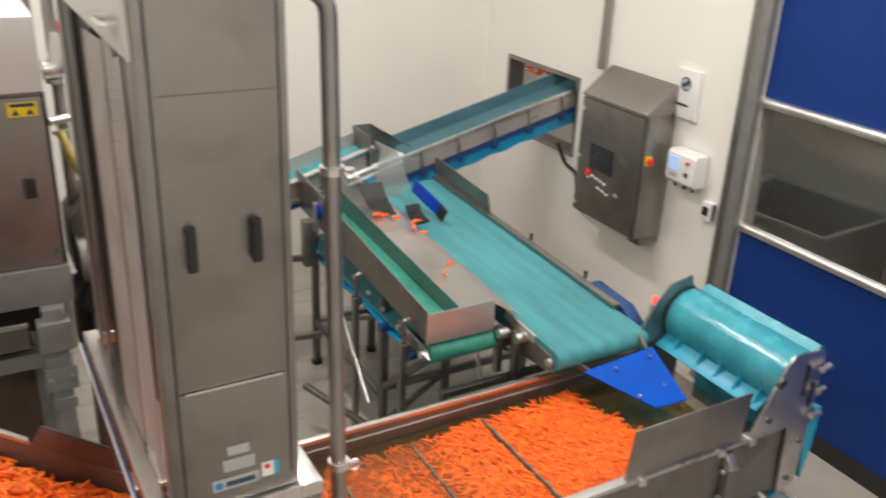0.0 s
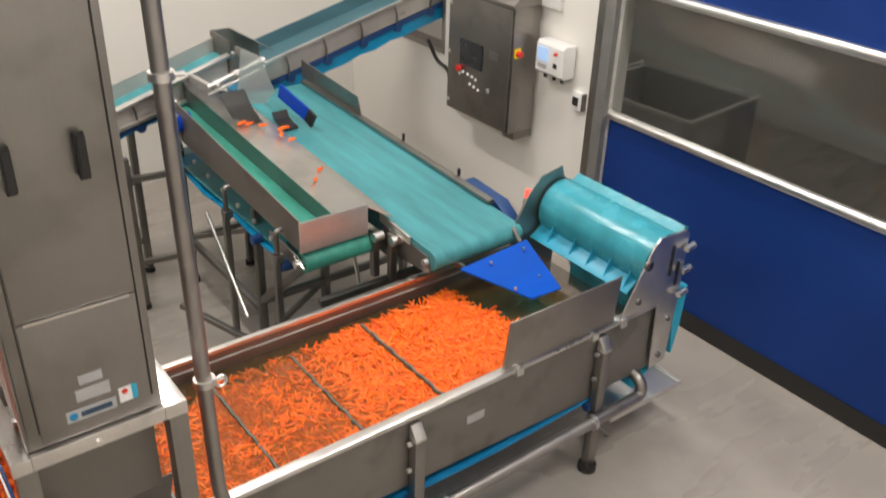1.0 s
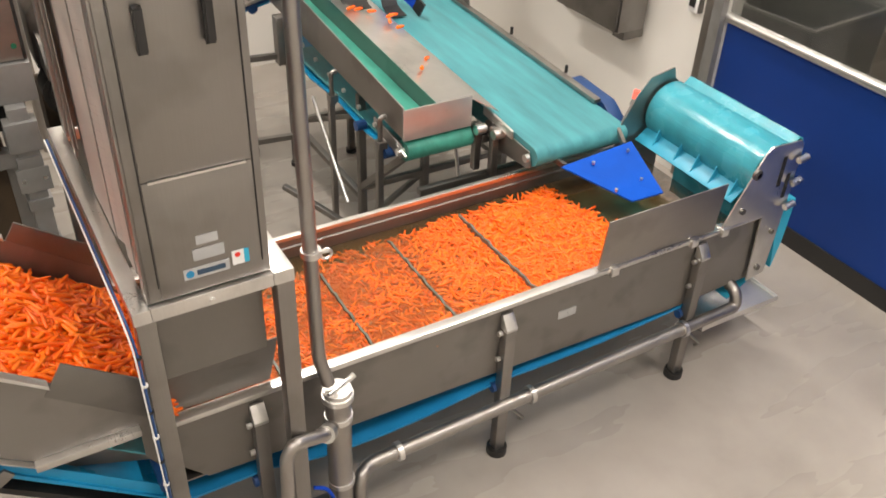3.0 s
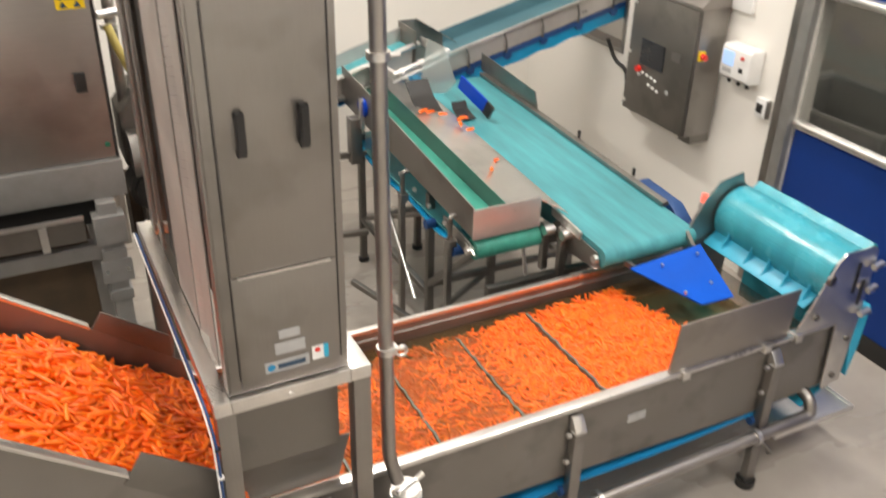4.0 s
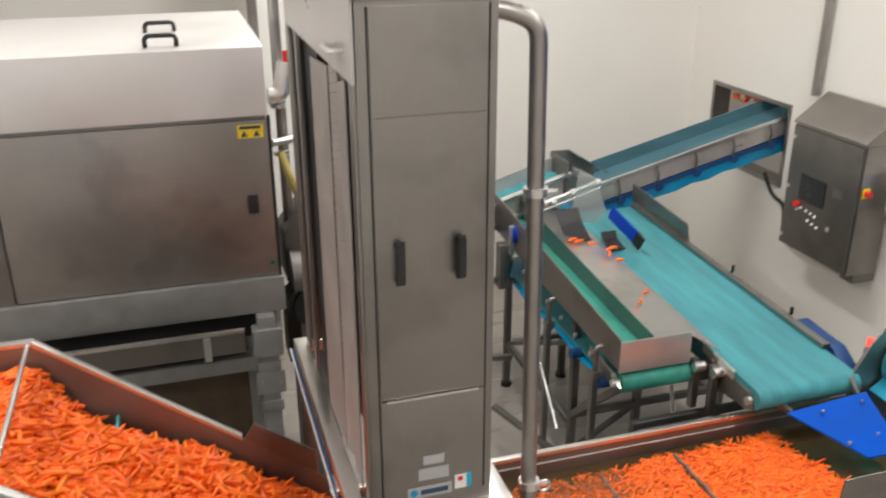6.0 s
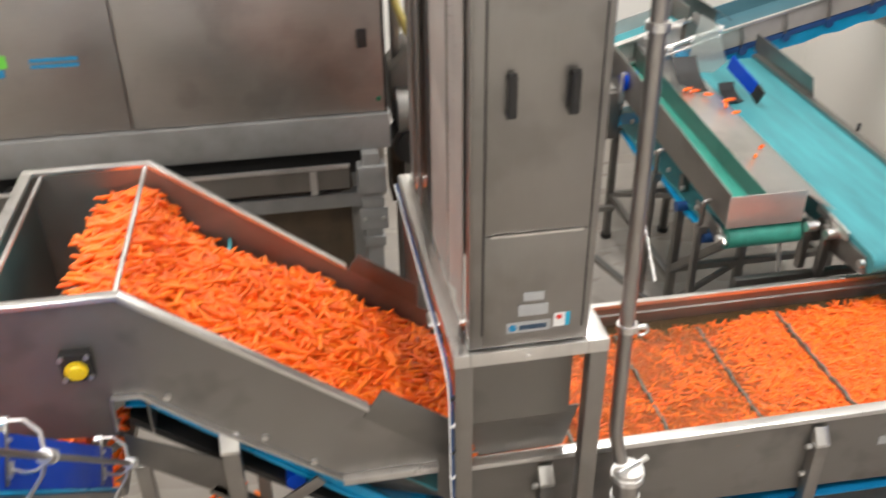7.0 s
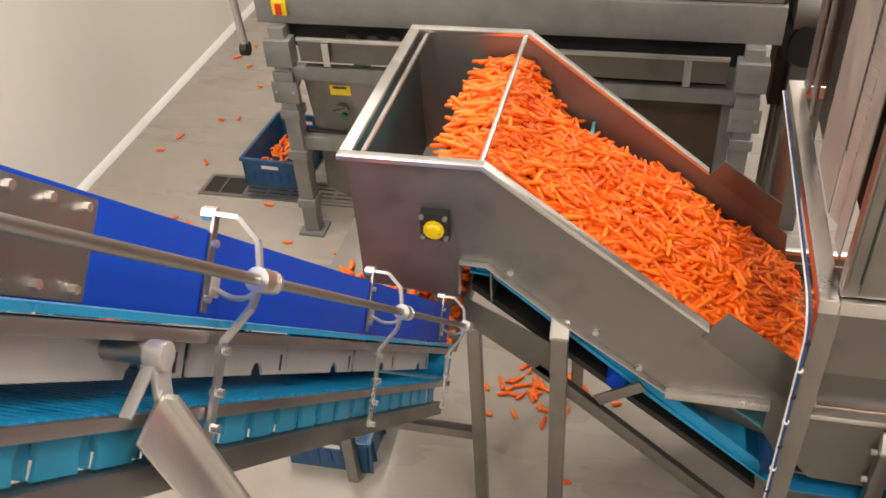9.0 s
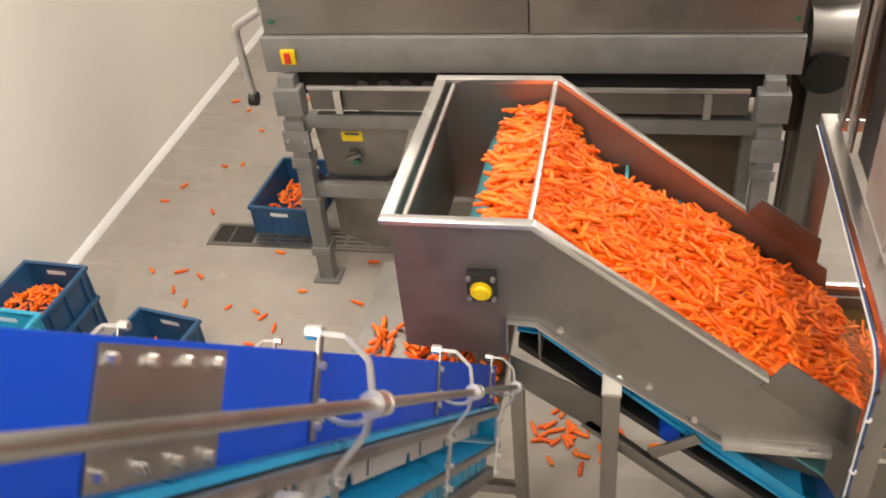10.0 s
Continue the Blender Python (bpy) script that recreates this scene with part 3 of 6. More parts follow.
def flap():
    f = thing("deflector_flap", (2.45, 0.75, 0.95), "bright blue plastic deflector flap under the belt end", "deflector")
    bm = bmesh.new()
    v = [(2.66, 0.88, 1.085), (2.25, 0.93, 1.01), (2.46, 0.595, 0.93), (2.64, 0.57, 0.945)]
    lo = [bm.verts.new(p) for p in v]
    hi = [bm.verts.new((x, y, z + 0.008)) for x, y, z in v]
    bm.faces.new(lo), bm.faces.new(hi[::-1])
    for k in range(4):
        bm.faces.new((lo[k], lo[(k + 1) % 4], hi[(k + 1) % 4], hi[k]))
    part("sheet", bm, FLAP_BLUE, f)
    for x, y, z in ((2.60, 0.83, 1.072), (2.40, 0.86, 1.035), (2.42, 0.68, 0.965), (2.58, 0.68, 0.985)):
        bm = bmesh.new()
        tube(bm, [(x, y, z - 0.004), (x, y, z + 0.01)], 0.008, 8)
        part("screw", bm, STEEL_RIM, f)
    bm = bmesh.new()
    bar(bm, (2.62, 0.885, 1.075), (2.70, 1.04, 1.08), 0.02, 0.03)
    part("bracket", bm, STEEL, f)
    bm = bmesh.new()
    bar(bm, (2.28, 0.93, 1.01), (2.28, 1.11, 1.0), 0.02, 0.03)
    part("bracket", bm, STEEL, f)


flap()


def signal_lamp():
    s = thing("signal_lamp", (2.80, 1.13, 0.925), "small red signal lamp on a steel stalk", "signal lamp")
    bm = bmesh.new()
    tube(bm, [(2.80, 1.13, 0.925), (2.83, 1.15, 1.03), (2.885, 1.15, 1.13)], 0.01, 8)
    tube(bm, [(2.885, 1.15, 1.13), (2.90, 1.15, 1.17)], 0.018, 10)
    part("stalk", bm, PIPE, s)
    bm = bmesh.new()
    tube(bm, [(2.90, 1.15, 1.17), (2.905, 1.15, 1.215)], 0.02, 12)
    part("lens", bm, LAMP_RED, s, "glowing red lens")


signal_lamp()


# ---- column machine on its pedestal ----
CX0, CX1, CY0, CY1, CZ0, CZ1 = -0.033, 0.354, 0.0, 1.23, 1.63, 3.17


def black_handle(parent, p, long=0.118):
    """A flat upright bow handle on a front face."""
    x, y, z = p
    bm = bmesh.new()
    box(bm, x - 0.0125, x + 0.0125, y - 0.033, y - 0.018, z - long / 2, z + long / 2)
    for zz in (z - long / 2, z + long / 2 - 0.02):
        box(bm, x - 0.0125, x + 0.0125, y - 0.018, y, zz, zz + 0.02)
    bmesh.ops.remove_doubles(bm, verts=bm.verts, dist=0.0005)
    bmesh.ops.bevel(bm, geom=list(bm.edges), offset=0.004, segments=2, affect="EDGES", clamp_overlap=True)
    return part("handle", bm, BLACK, parent, "black plastic bow handle")


def column():
    c = thing("curtain_column", (0.16, 0.6, CZ0), "tall narrow stainless steel cabinet on a pedestal above the trough", "machine cabinet")
    bm = bmesh.new()
    box(bm, CX0 + 0.004, CX1, CY0 + 0.006, CY0 + 0.06, CZ0, CZ1)
    part("front_frame", bm, STEEL, c, "", 0.004)
    bm = bmesh.new()
    box(bm, CX1 - 0.006, CX1, CY0 + 0.06, CY1, CZ0, CZ1)
    part("side_panel", bm, STEEL, c)
    bm = bmesh.new()
    box(bm, CX0, CX1, CY1, CY1 + 0.006, CZ0, CZ1)
    part("back_panel", bm, STEEL, c)
    solid("front_door", STEEL, c, box, CX0 + 0.045, CX1 - 0.028, CY0, CY0 + 0.008, 2.045, 3.15, label="brushed steel front door", bevel=0.003)
    solid("lower_panel", STEEL, c, box, CX0 + 0.045, CX1 - 0.028, CY0 + 0.001, CY0 + 0.008, CZ0 + 0.008, 2.038, bevel=0.002)
    solid("fold", STEEL_RIM, c, box, 0.03, 0.308, CY0 - 0.004, CY0 + 0.002, 2.034, 2.042)
    for x in (CX0 + 0.041, CX1 - 0.024):
        solid("seam", BLACK, c, box, x - 0.002, x + 0.002, CY0 + 0.003, CY0 + 0.0075, 1.68, 3.15)
    solid("seam", STEEL_DARK, c, box, CX0 + 0.05, CX1 - 0.032, CY0 - 0.0015, CY0 + 0.001, 2.872, 2.876)
    # open side with curtain rails and slats
    for y0, y1 in ((CY0 + 0.006, 0.056), (0.985, 1.03), (1.16, CY1)):
        solid("side_frame", STEEL, c, box, CX0, CX0 + 0.012, y0, y1, CZ0, 2.96, bevel=0.002)
    solid("header", PALE_STEEL, c, box, CX0, CX0 + 0.012, CY0 + 0.006, CY1, 2.96, CZ1)
    # dark brown sheet paints the shade inside the open side
    solid("inner_shade", BROWN, c, box, CX0 + 0.10, CX0 + 0.106, CY0 + 0.08, CY1 - 0.02, CZ0, 2.95)
    solid("recess_panel", STEEL_DARK, c, box, CX0 + 0.05, CX0 + 0.054, 0.05, 0.172, CZ0, 2.96)
    for y0, y1, depth in ((0.172, 0.278, 0.012), (0.405, 0.712, 0.006), (1.04, 1.15, 0.02)):
        bm = bmesh.new()
        edge = [(y0, CZ0), (y1, CZ0)]
        for k in range(27):
            edge.append((y1 + (0.005 if k % 2 else 0.0), CZ0 + 0.02 + k * 0.0488))
        edge.append((y0, 2.94))
        prism(bm, edge, "x", CX0 + depth, CX0 + depth + 0.004)
        part("curtain_strip", bm, STRIP, c, "dull hanging curtain strip with a wavy edge")
    for k in range(46):
        z = CZ0 + 0.02 + k * 0.0285
        bm = bmesh.new()
        bar(bm, (CX0 + 0.022, 0.30, z + 0.026), (CX0 + 0.014, 0.385, z), 0.012, 0.0265)
        part("spring_coil", bm, STRIP, c)
    solid("spring_backing", STRIP, c, box, CX0 + 0.03, CX0 + 0.034, 0.278, 0.405, CZ0, 2.94)
    # black sheet paints the shade in the gap between the strips
    solid("gap_shade", BLACK, c, box, CX0 + 0.03, CX0 + 0.034, 0.714, 0.985, CZ0, 2.95)
    roof = solid("roof", HOOD, c, box, CX0 - 0.006, CX1 + 0.006, CY0 - 0.008, CY1 + 0.01, CZ1, CZ1 + 0.014, label="pale steel roof", bevel=0.003)
    bm = bmesh.new()
    box(bm, 0.02, 0.30, 0.28, 0.62, CZ1 + 0.014, CZ1 + 0.12)
    part("roof_box", bm, HOOD, c, "raised steel box on the roof", 0.004)
    for y in (0.16, 0.7):
        bm = bmesh.new()
        tube(bm, bend([(0.10, y, CZ1 + 0.012), (0.10, y, CZ1 + 0.06), (0.22, y, CZ1 + 0.06), (0.22, y, CZ1 + 0.012)], 0.02), 0.01, 8)
        part("roof_handle", bm, BLACK, c, "black bow handle")
    bm = bmesh.new()
    o = Vector((-1, 0, 0))
    a, b = Vector((CX0, 0.10, 3.03)), Vector((CX0, 0.22, 3.03))
    tube(bm, bend([a, a + o * 0.035, b + o * 0.035, b], 0.015), 0.007, 8)
    part("side_handle", bm, HOOD, c)
    for x in (0.074, 0.247):
        black_handle(c, (x, CY0, 2.474))
    # stickers
    solid("sticker", LABEL, c, box, 0.135, 0.20, CY0 - 0.0015, CY0 + 0.0005, 1.80, 1.83)
    solid("sticker", LABEL, c, box, 0.12, 0.215, CY0 - 0.0015, CY0 + 0.0005, 1.745, 1.785)
    s = solid("maker_sticker", LABEL, c, box, 0.085, 0.225, CY0 - 0.0015, CY0 + 0.0005, 1.684, 1.722, label="silver maker's sticker with blue mark")
    bm = bmesh.new()
    tube(bm, [(0.104, CY0 - 0.0015, 1.703), (0.104, CY0 - 0.003, 1.703)], 0.013, 8)
    part("mark", bm, CYAN_INK, s)
    solid("mark_bar", DARK_INK, s, box, 0.125, 0.212, CY0 - 0.003, CY0 - 0.0015, 1.694, 1.711)
    s = solid("warning_sticker", WHITE_P, c, box, 0.235, 0.272, CY0 - 0.0015, CY0 + 0.0005, 1.692, 1.742, label="white sticker with a red round mark")
    bm = bmesh.new()
    tube(bm, [(0.252, CY0 - 0.0015, 1.728), (0.252, CY0 - 0.003, 1.728)], 0.009, 10)
    part("mark", bm, RED, s)
    solid("mark_bar", SKY_PLASTIC, s, box, 0.272, 0.288, CY0 - 0.0015, CY0 + 0.0005, 1.692, 1.742)


column()
PX0, PX1, PY0, PY1, PZ = -0.085, 0.425, -0.012, 1.28, 1.625


def pedestal():
    p = thing("pedestal_frame", (0.17, 0.6, 0), "square-tube stainless pedestal standing over the trough", "machine stand")
    bm = bmesh.new()
    for x0, x1, y0, y1 in ((PX0, PX0 + 0.055, PY0, PY1), (PX1 - 0.07, PX1, PY0, PY1), (PX0 + 0.055, PX1 - 0.07, PY0, PY0 + 0.06), (PX0 + 0.055, PX1 - 0.07, PY1 - 0.05, PY1)):
        box(bm, x0, x1, y0, y1, PZ - 0.05, PZ)
    part("top_frame", bm, STEEL_RIM, p, "bright steel top frame", 0.004)
    for x in (PX0 + 0.035, PX1 - 0.03):
        for y in (PY0 + 0.035, PY1 - 0.03):
            leg = solid("leg", STEEL, p, box, x - 0.03, x + 0.03, y - 0.03, y + 0.03, 0.02, PZ - 0.05, bevel=0.004)
            solid("foot_plate", STEEL_RIM, leg, box, x - 0.05, x + 0.05, y - 0.05, y + 0.05, 0, 0.02)
    solid("front_sheet", STEEL_DARK, p, box, PX0 + 0.065, PX1 - 0.08, 0.10, 0.106, 1.235, PZ - 0.05, label="dull steel splash sheet")
    bm = bmesh.new()
    prism(bm, [(0.25, 0.932), (0.256, 0.932), (0.118, 1.25), (0.112, 1.25)], "x", PX0 + 0.06, PX1 - 0.038)
    part("lower_sheet", bm, STEEL_SATIN, p)
    for x in (0.155,):
        bm = bmesh.new()
        tube(bm, [(x, PY0 - 0.012, PZ - 0.03), (x, PY0, PZ - 0.03)], 0.01, 8)
        part("bolt", bm, STEEL_RIM, p)
    bm = bmesh.new()
    pts = [(PX0 - 0.016, 1.2, PZ - 0.01), (PX0 - 0.018, 0.6, PZ - 0.015), (PX0 - 0.018, 0.02, PZ - 0.03), (PX0 - 0.01, -0.03, PZ - 0.12), (PX0 - 0.005, -0.03, 1.0), (PX0 + 0.0, -0.03, 0.45)]
    tube(bm, bend(pts, 0.05), 0.0045, 8)
    part("cable", bm, NAVY, p, "dark blue cable tied to the frame")
    # thin white tube paints the highlight along the blue cable
    bm = bmesh.new()
    tube(bm, bend([(px - 0.009, py - 0.004, pz + 0.005) for px, py, pz in pts], 0.05), 0.003, 6)
    part("cable", bm, WHITE_P, p)
    for k in range(9):
        z = 0.55 + k * 0.115
        bm = bmesh.new()
        tube(bm, [(PX0 - 0.008, -0.028, z), (PX0 - 0.008, -0.028, z + 0.008)], 0.011, 8)
        part("cable_tie", bm, WHITE_P if k % 2 else BLACK, p)


pedestal()


def standing_pipe():
    p = thing("water_pipe", (0.52, 0.1, 0.95), "stainless steel water pipe rising beside the cabinet", "pipe")
    bm = bmesh.new()
    tube(bm, bend([(0.354, 0.13, 3.12), (0.40, 0.115, 3.12), (0.505, 0.1, 3.08), (0.508, 0.1, 2.9), (0.53, 0.1, 1.10), (0.56, 0.09, 0.97)], 0.05), 0.0255, 16)
    part("tube", bm, PIPE, p)
    bm = bmesh.new()
    tube(bm, [(0.352, 0.13, 3.12), (0.375, 0.125, 3.12)], 0.042, 16)
    part("flange", bm, PIPE, p)
    for z, x in ((2.60, 0.512), (1.578, 0.526)):
        bm = bmesh.new()
        tube(bm, [(x, 0.1, z - 0.012), (x, 0.1, z + 0.012)], 0.036, 16)
        tube(bm, [(x + 0.03, 0.09, z), (x + 0.06, 0.085, z)], 0.008, 8)
        part("clamp", bm, STEEL_RIM, p, "bright pipe clamp")
    bm = bmesh.new()
    ring = [(0.575 + 0.02 * math.cos(a), 0.085, 1.567 + 0.02 * math.sin(a)) for a in (2 * math.pi * k / 12 for k in range(13))]
    tube(bm, ring, 0.005, 6)
    part("ring", bm, STEEL_RIM, p)


standing_pipe()


def strainer():
    s = thing("strainer", (0.59, 0.08, 0), "stainless steel strainer housing with a clamped lid", "strainer")
    bm = bmesh.new()
    tube(bm, [(0.585, 0.08, 0.2), (0.59, 0.08, 0.88)], 0.05, 22)
    part("body", bm, PIPE, s)
    for z, r in ((0.90, 0.062), (0.79, 0.056), (0.42, 0.056)):
        bm = bmesh.new()
        tube(bm, [(0.59, 0.08, z - 0.012), (0.59, 0.08, z + 0.012)], r, 22)
        part("clamp", bm, STEEL_RIM, s)
    bm = bmesh.new()
    tube(bm, [(0.59, 0.08, 0.905), (0.59, 0.08, 0.925), (0.59, 0.08, 0.935)], 0.056, 22)
    tube(bm, [(0.545, 0.06, 0.942), (0.64, 0.1, 0.942)], 0.006, 8)
    part("lid", bm, STEEL_RIM, s, "bright domed lid")
    bm = bmesh.new()
    tube(bm, [(0.635, 0.10, 0.93), (0.675, 0.11, 0.945)], 0.012, 8)
    part("wing_nut", bm, STEEL_RIM, s)
    bm = bmesh.new()
    tube(bm, [(0.53, 0.05, 0.79), (0.48, 0.04, 0.80)], 0.006, 6)
    part("wing_nut", bm, STEEL_RIM, s)
    bm = bmesh.new()
    tube(bm, bend([(0.565, 0.06, 0.775), (0.50, -0.005, 0.81), (0.359, -0.042, 0.869), (0.328, -0.042, 0.812), (0.301, -0.042, 0.14)], 0.03), 0.026, 14)
    part("branch", bm, PIPE, s)
    bm = bmesh.new()
    tube(bm, [(0.50, -0.005, 0.81), (0.522, 0.017, 0.798)], 0.037, 14)
    part("clamp", bm, STEEL_RIM, s)
    bm = bmesh.new()
    box(bm, 0.34, 0.68, -0.09, 0.22, 0.08, 0.2)
    part("pump", bm, STEEL_DARK, s, "small pump under the strainer", 0.02)
    for x in (0.4, 0.64):
        solid("foot", STEEL_DARK, s, box, x - 0.02, x + 0.02, 0.0, 0.2, 0, 0.08)
    bm = bmesh.new()
    tube(bm, bend([(0.45, 0.03, 0.5), (0.5, 0.02, 0.48), (0.53, 0.02, 0.40), (0.50, 0.02, 0.22)], 0.03), 0.008, 8)
    part("air_line", bm, BLUE, s, "thin blue air line")


strainer()


def drain_pipe():
    p = thing("drain_pipe", (1.8, 0.15, 0.3), "long stainless steel drain pipe below the trough", "pipe")
    y = 0.165
    bm = bmesh.new()
    tube(bm, bend([(0.60, 0.05, 0.17), (0.67, 0.09, 0.17), (0.69, 0.12, 0.33), (0.76, y, 0.335), (2.86, y, 0.385), (2.92, y, 0.39), (2.92, y + 0.02, 0.47), (2.92, 0.26, 0.49)], 0.035), 0.032, 18)
    part("tube", bm, PIPE, p)
    for x in (0.9, 1.6, 2.55):
        z = 0.335 + 0.05 * (x - 0.76) / 2.1
        bm = bmesh.new()
        tube(bm, [(x - 0.012, y, z), (x + 0.012, y, z)], 0.044, 18)
        part("clamp", bm, STEEL_RIM, p)
    for x in (1.5, 2.62):
        bm = bmesh.new()
        tube(bm, bend([(x - 0.01, y, 0.32), (x + 0.05, y - 0.03, 0.25), (x + 0.05, y, 0.22)], 0.02), 0.008, 8)
        part("hanger", bm, STEEL, p)


drain_pipe()


# ---- inclined hopper conveyor ----
HF, HB = 0.122, 0.99


def hopper():
    h = thing("hopper_conveyor", (-0.7, 0.55, 0), "inclined stainless hopper conveyor with a folded bright rim", "conveyor")
    outline = [(-1.48, 1.9), (-1.06, 1.9), (-0.35, 1.357), (-0.02, 1.10), (0.0, 0.93), (-0.05, 0.78), (-0.12, 0.9), (-0.12, 1.035), (-0.43, 1.035), (-0.85, 1.35), (-1.05, 1.525), (-1.142, 1.53), (-1.15, 1.365), (-1.48, 1.39)]
    for a, b in ((HF, HF + 0.006), (HB - 0.006, HB)):
        bm = bmesh.new()
        prism(bm, outline, "y", a, b)
        part("side_panel", bm, STEEL_SATIN, h)
    bm = bmesh.new()
    sheet(bm, [(-1.146, 1.40), (-1.142, 1.526), (-1.055, 1.522), (-0.85, 1.346), (-0.44, 1.036)], "y", HF - 0.026, HF - 0.001, 0.005)
    part("lower_lip", bm, STEEL_RIM, h, "folded steel lip along the lower edge", 0.001)
    solid("end_panel", STEEL, h, box, -1.484, -1.478, HF + 0.006, HB - 0.006, 1.39, 1.9)
    solid("inner_panel", STEEL, h, box, -1.05, -1.044, HF + 0.006, HB - 0.006, 1.35, 1.56)
    for y0, y1 in ((HF - 0.028, HF + 0.008), (HB - 0.008, HB + 0.028)):
        bm = bmesh.new()
        prism(bm, [(-1.505, 1.893), (-1.06, 1.893), (-0.35, 1.350), (-0.35, 1.366), (-1.05, 1.91), (-1.505, 1.91)], "y", y0, y1)
        part("rim", bm, STEEL_RIM, h, "bright folded rim", 0.003)
    solid("rim", STEEL_RIM, h, box, -1.505, -1.465, HF + 0.009, HB - 0.009, 1.893, 1.91, bevel=0.003)
    bm = bmesh.new()
    tube(bm, [(-1.44, HF, 1.885), (-1.44, HB, 1.885)], 0.009, 8)
    part("cross_bar", bm, STEEL_RIM, h)
    bm = bmesh.new()
    tube(bm, [(-1.065, HF, 1.895), (-1.065, HB, 1.895)], 0.009, 8)
    part("cross_bar", bm, STEEL_RIM, h)
    # raised wings at the low end
    for y in (HF - 0.004, HB - 0.004):
        bm = bmesh.new()
        prism(bm, [(-0.37, 1.31), (-0.30, 1.42), (-0.06, 1.24), (-0.06, 1.06)], "y", y, y + 0.008)
        part("wing_plate", bm, STEEL_DARK, h, "raised dull steel wing plate", 0.002)
    # belt with head pulley
    prof = []
    for k in range(11):
        a = radians(230 - k * 17.8)
        prof.append((-1.205 + 0.112 * math.cos(a), 1.605 + 0.112 * math.sin(a)))
    prof += [(-0.10, 0.88)]
    bm = bmesh.new()
    sheet(bm, prof, "y", HF + 0.012, HB - 0.012, 0.006)
    belt = part("belt", bm, BELT, h, "teal cleated belt")
    for k in range(5):
        x = -1.0 + k * 0.2
        z = rim_line(x) - 0.235
        bm = bmesh.new()
        box(bm, x - 0.006, x + 0.006, HF + 0.02, HB - 0.02, z - 0.02, z + 0.095)
        part("cleat", bm, BELT, belt)
    # lower return belt, frame and rollers
    bm = bmesh.new()
    sheet(bm, [(-1.12, 1.46), (-1.04, 1.45), (-0.5, 0.98), (-0.1, 0.64), (-0.05, 0.6)], "y", HF + 0.02, HB - 0.02, 0.008)
    part("return_belt", bm, BELT_BLUE, h, "blue return belt under the incline")
    bm = bmesh.new()
    prism(bm, [(-1.10, 1.50), (-1.04, 1.49), (-0.45, 1.0), (-0.09, 0.70), (-0.09, 0.62), (-0.5, 0.96), (-1.05, 1.445), (-1.10, 1.45)], "y", HF + 0.03, HF + 0.038)
    part("belt_edge", bm, BELT_BLUE, h, "blue belt edge")
    # black sheet added for the dark gap below the return belt
    solid("dark_under_sheet", BLACK, h, prism, [(-1.12, 1.40), (-0.09, 0.56), (-0.09, 0.53), (-1.12, 1.37)], "y", HF + 0.04, HB - 0.04)
    for y in (HF + 0.01, HB - 0.04):
        bm = bmesh.new()
        prism(bm, [(-1.145, 1.36), (-0.82, 1.175), (-0.82, 0.99), (-1.145, 1.24)], "y", y, y + 0.006)
        bar(bm, (-0.9, y + 0.015, 1.065), (-0.2, y + 0.015, 0.445), 0.03, 0.05)
        part("lower_rail", bm, STEEL_DARK, h, "dull steel channel", 0.003)
    bm = bmesh.new()
    tube(bm, [(-0.62, HF + 0.03, 1.02), (-0.62, HB - 0.03, 1.02)], 0.035, 14)
    part("return_roller", bm, BLUE, h, "blue return roller")
    bm = bmesh.new()
    bar(bm, (-0.68, HF - 0.01, 0.96), (-0.53, HF - 0.01, 1.06), 0.012, 0.045)
    part("roller_bracket", bm, STEEL, h, "", 0.003)
    bm = bmesh.new()
    tube(bm, [(-0.05, HF, 0.72), (-0.05, HB, 0.72)], 0.05, 14)
    part("tail_roller", bm, NAVY, h)
    solid("flange", STEEL_RIM, h, box, -0.456, -0.12, HF - 0.03, HF + 0.004, 1.03, 1.06, bevel=0.004)
    # support posts
    for y in (HF - 0.005, HB + 0.005):
        post = solid("post", STEEL, h, box, -0.845, -0.788, y - 0.025, y + 0.025, 0.0, 1.255, bevel=0.004)
        bm = bmesh.new()
        prism(bm, [(y - 0.028, 1.245), (y - 0.03, 1.26), (y + 0.012, 1.325), (y + 0.028, 1.325), (y + 0.028, 1.245)], "x", -0.848, -0.785)
        part("cap", bm, STEEL_RIM, post, "", 0.003)
    for x, z in ((-0.98, 1.50), (-0.70, 1.28), (-0.55, 1.14)):
        bm = bmesh.new()
        tube(bm, [(x, HF - 0.012, z), (x, HF, z)], 0.011, 8)
        part("bolt", bm, STEEL_RIM, h)
    # emergency stop
    s = solid("stop_box", BLACK, h, box, -1.257, -1.167, HF - 0.035, HF, 1.625, 1.725, label="black box of the stop button", bevel=0.004)
    bm = bmesh.new()
    tube(bm, [(-1.213, HF - 0.03, 1.668), (-1.213, HF - 0.058, 1.668)], 0.033, 20)
    bmesh.ops.bevel(bm, geom=[e for e in bm.edges if all(abs(v.co.y - (HF - 0.058)) < 1e-4 for v in e.verts)], offset=0.014, segments=3, affect="EDGES")
    part("stop_button", bm, YELLOW, s, "yellow round stop button")
    for x in (-1.249, -1.175):
        for z in (1.715, 1.64):
            bm = bmesh.new()
            tube(bm, [(x, HF - 0.034, z), (x, HF - 0.045, z)], 0.008, 8)
            part("screw", bm, STEEL_RIM, s)


hopper()


# ---- steep blue elevator ----
EA = Vector((-1.11, -1.141, 2.515))
ED, EN = Vector((0, 0.7009, -0.7133)), Vector((0, 0.7133, 0.7009))
E_UP = (0, -0.7009, 0.7133)


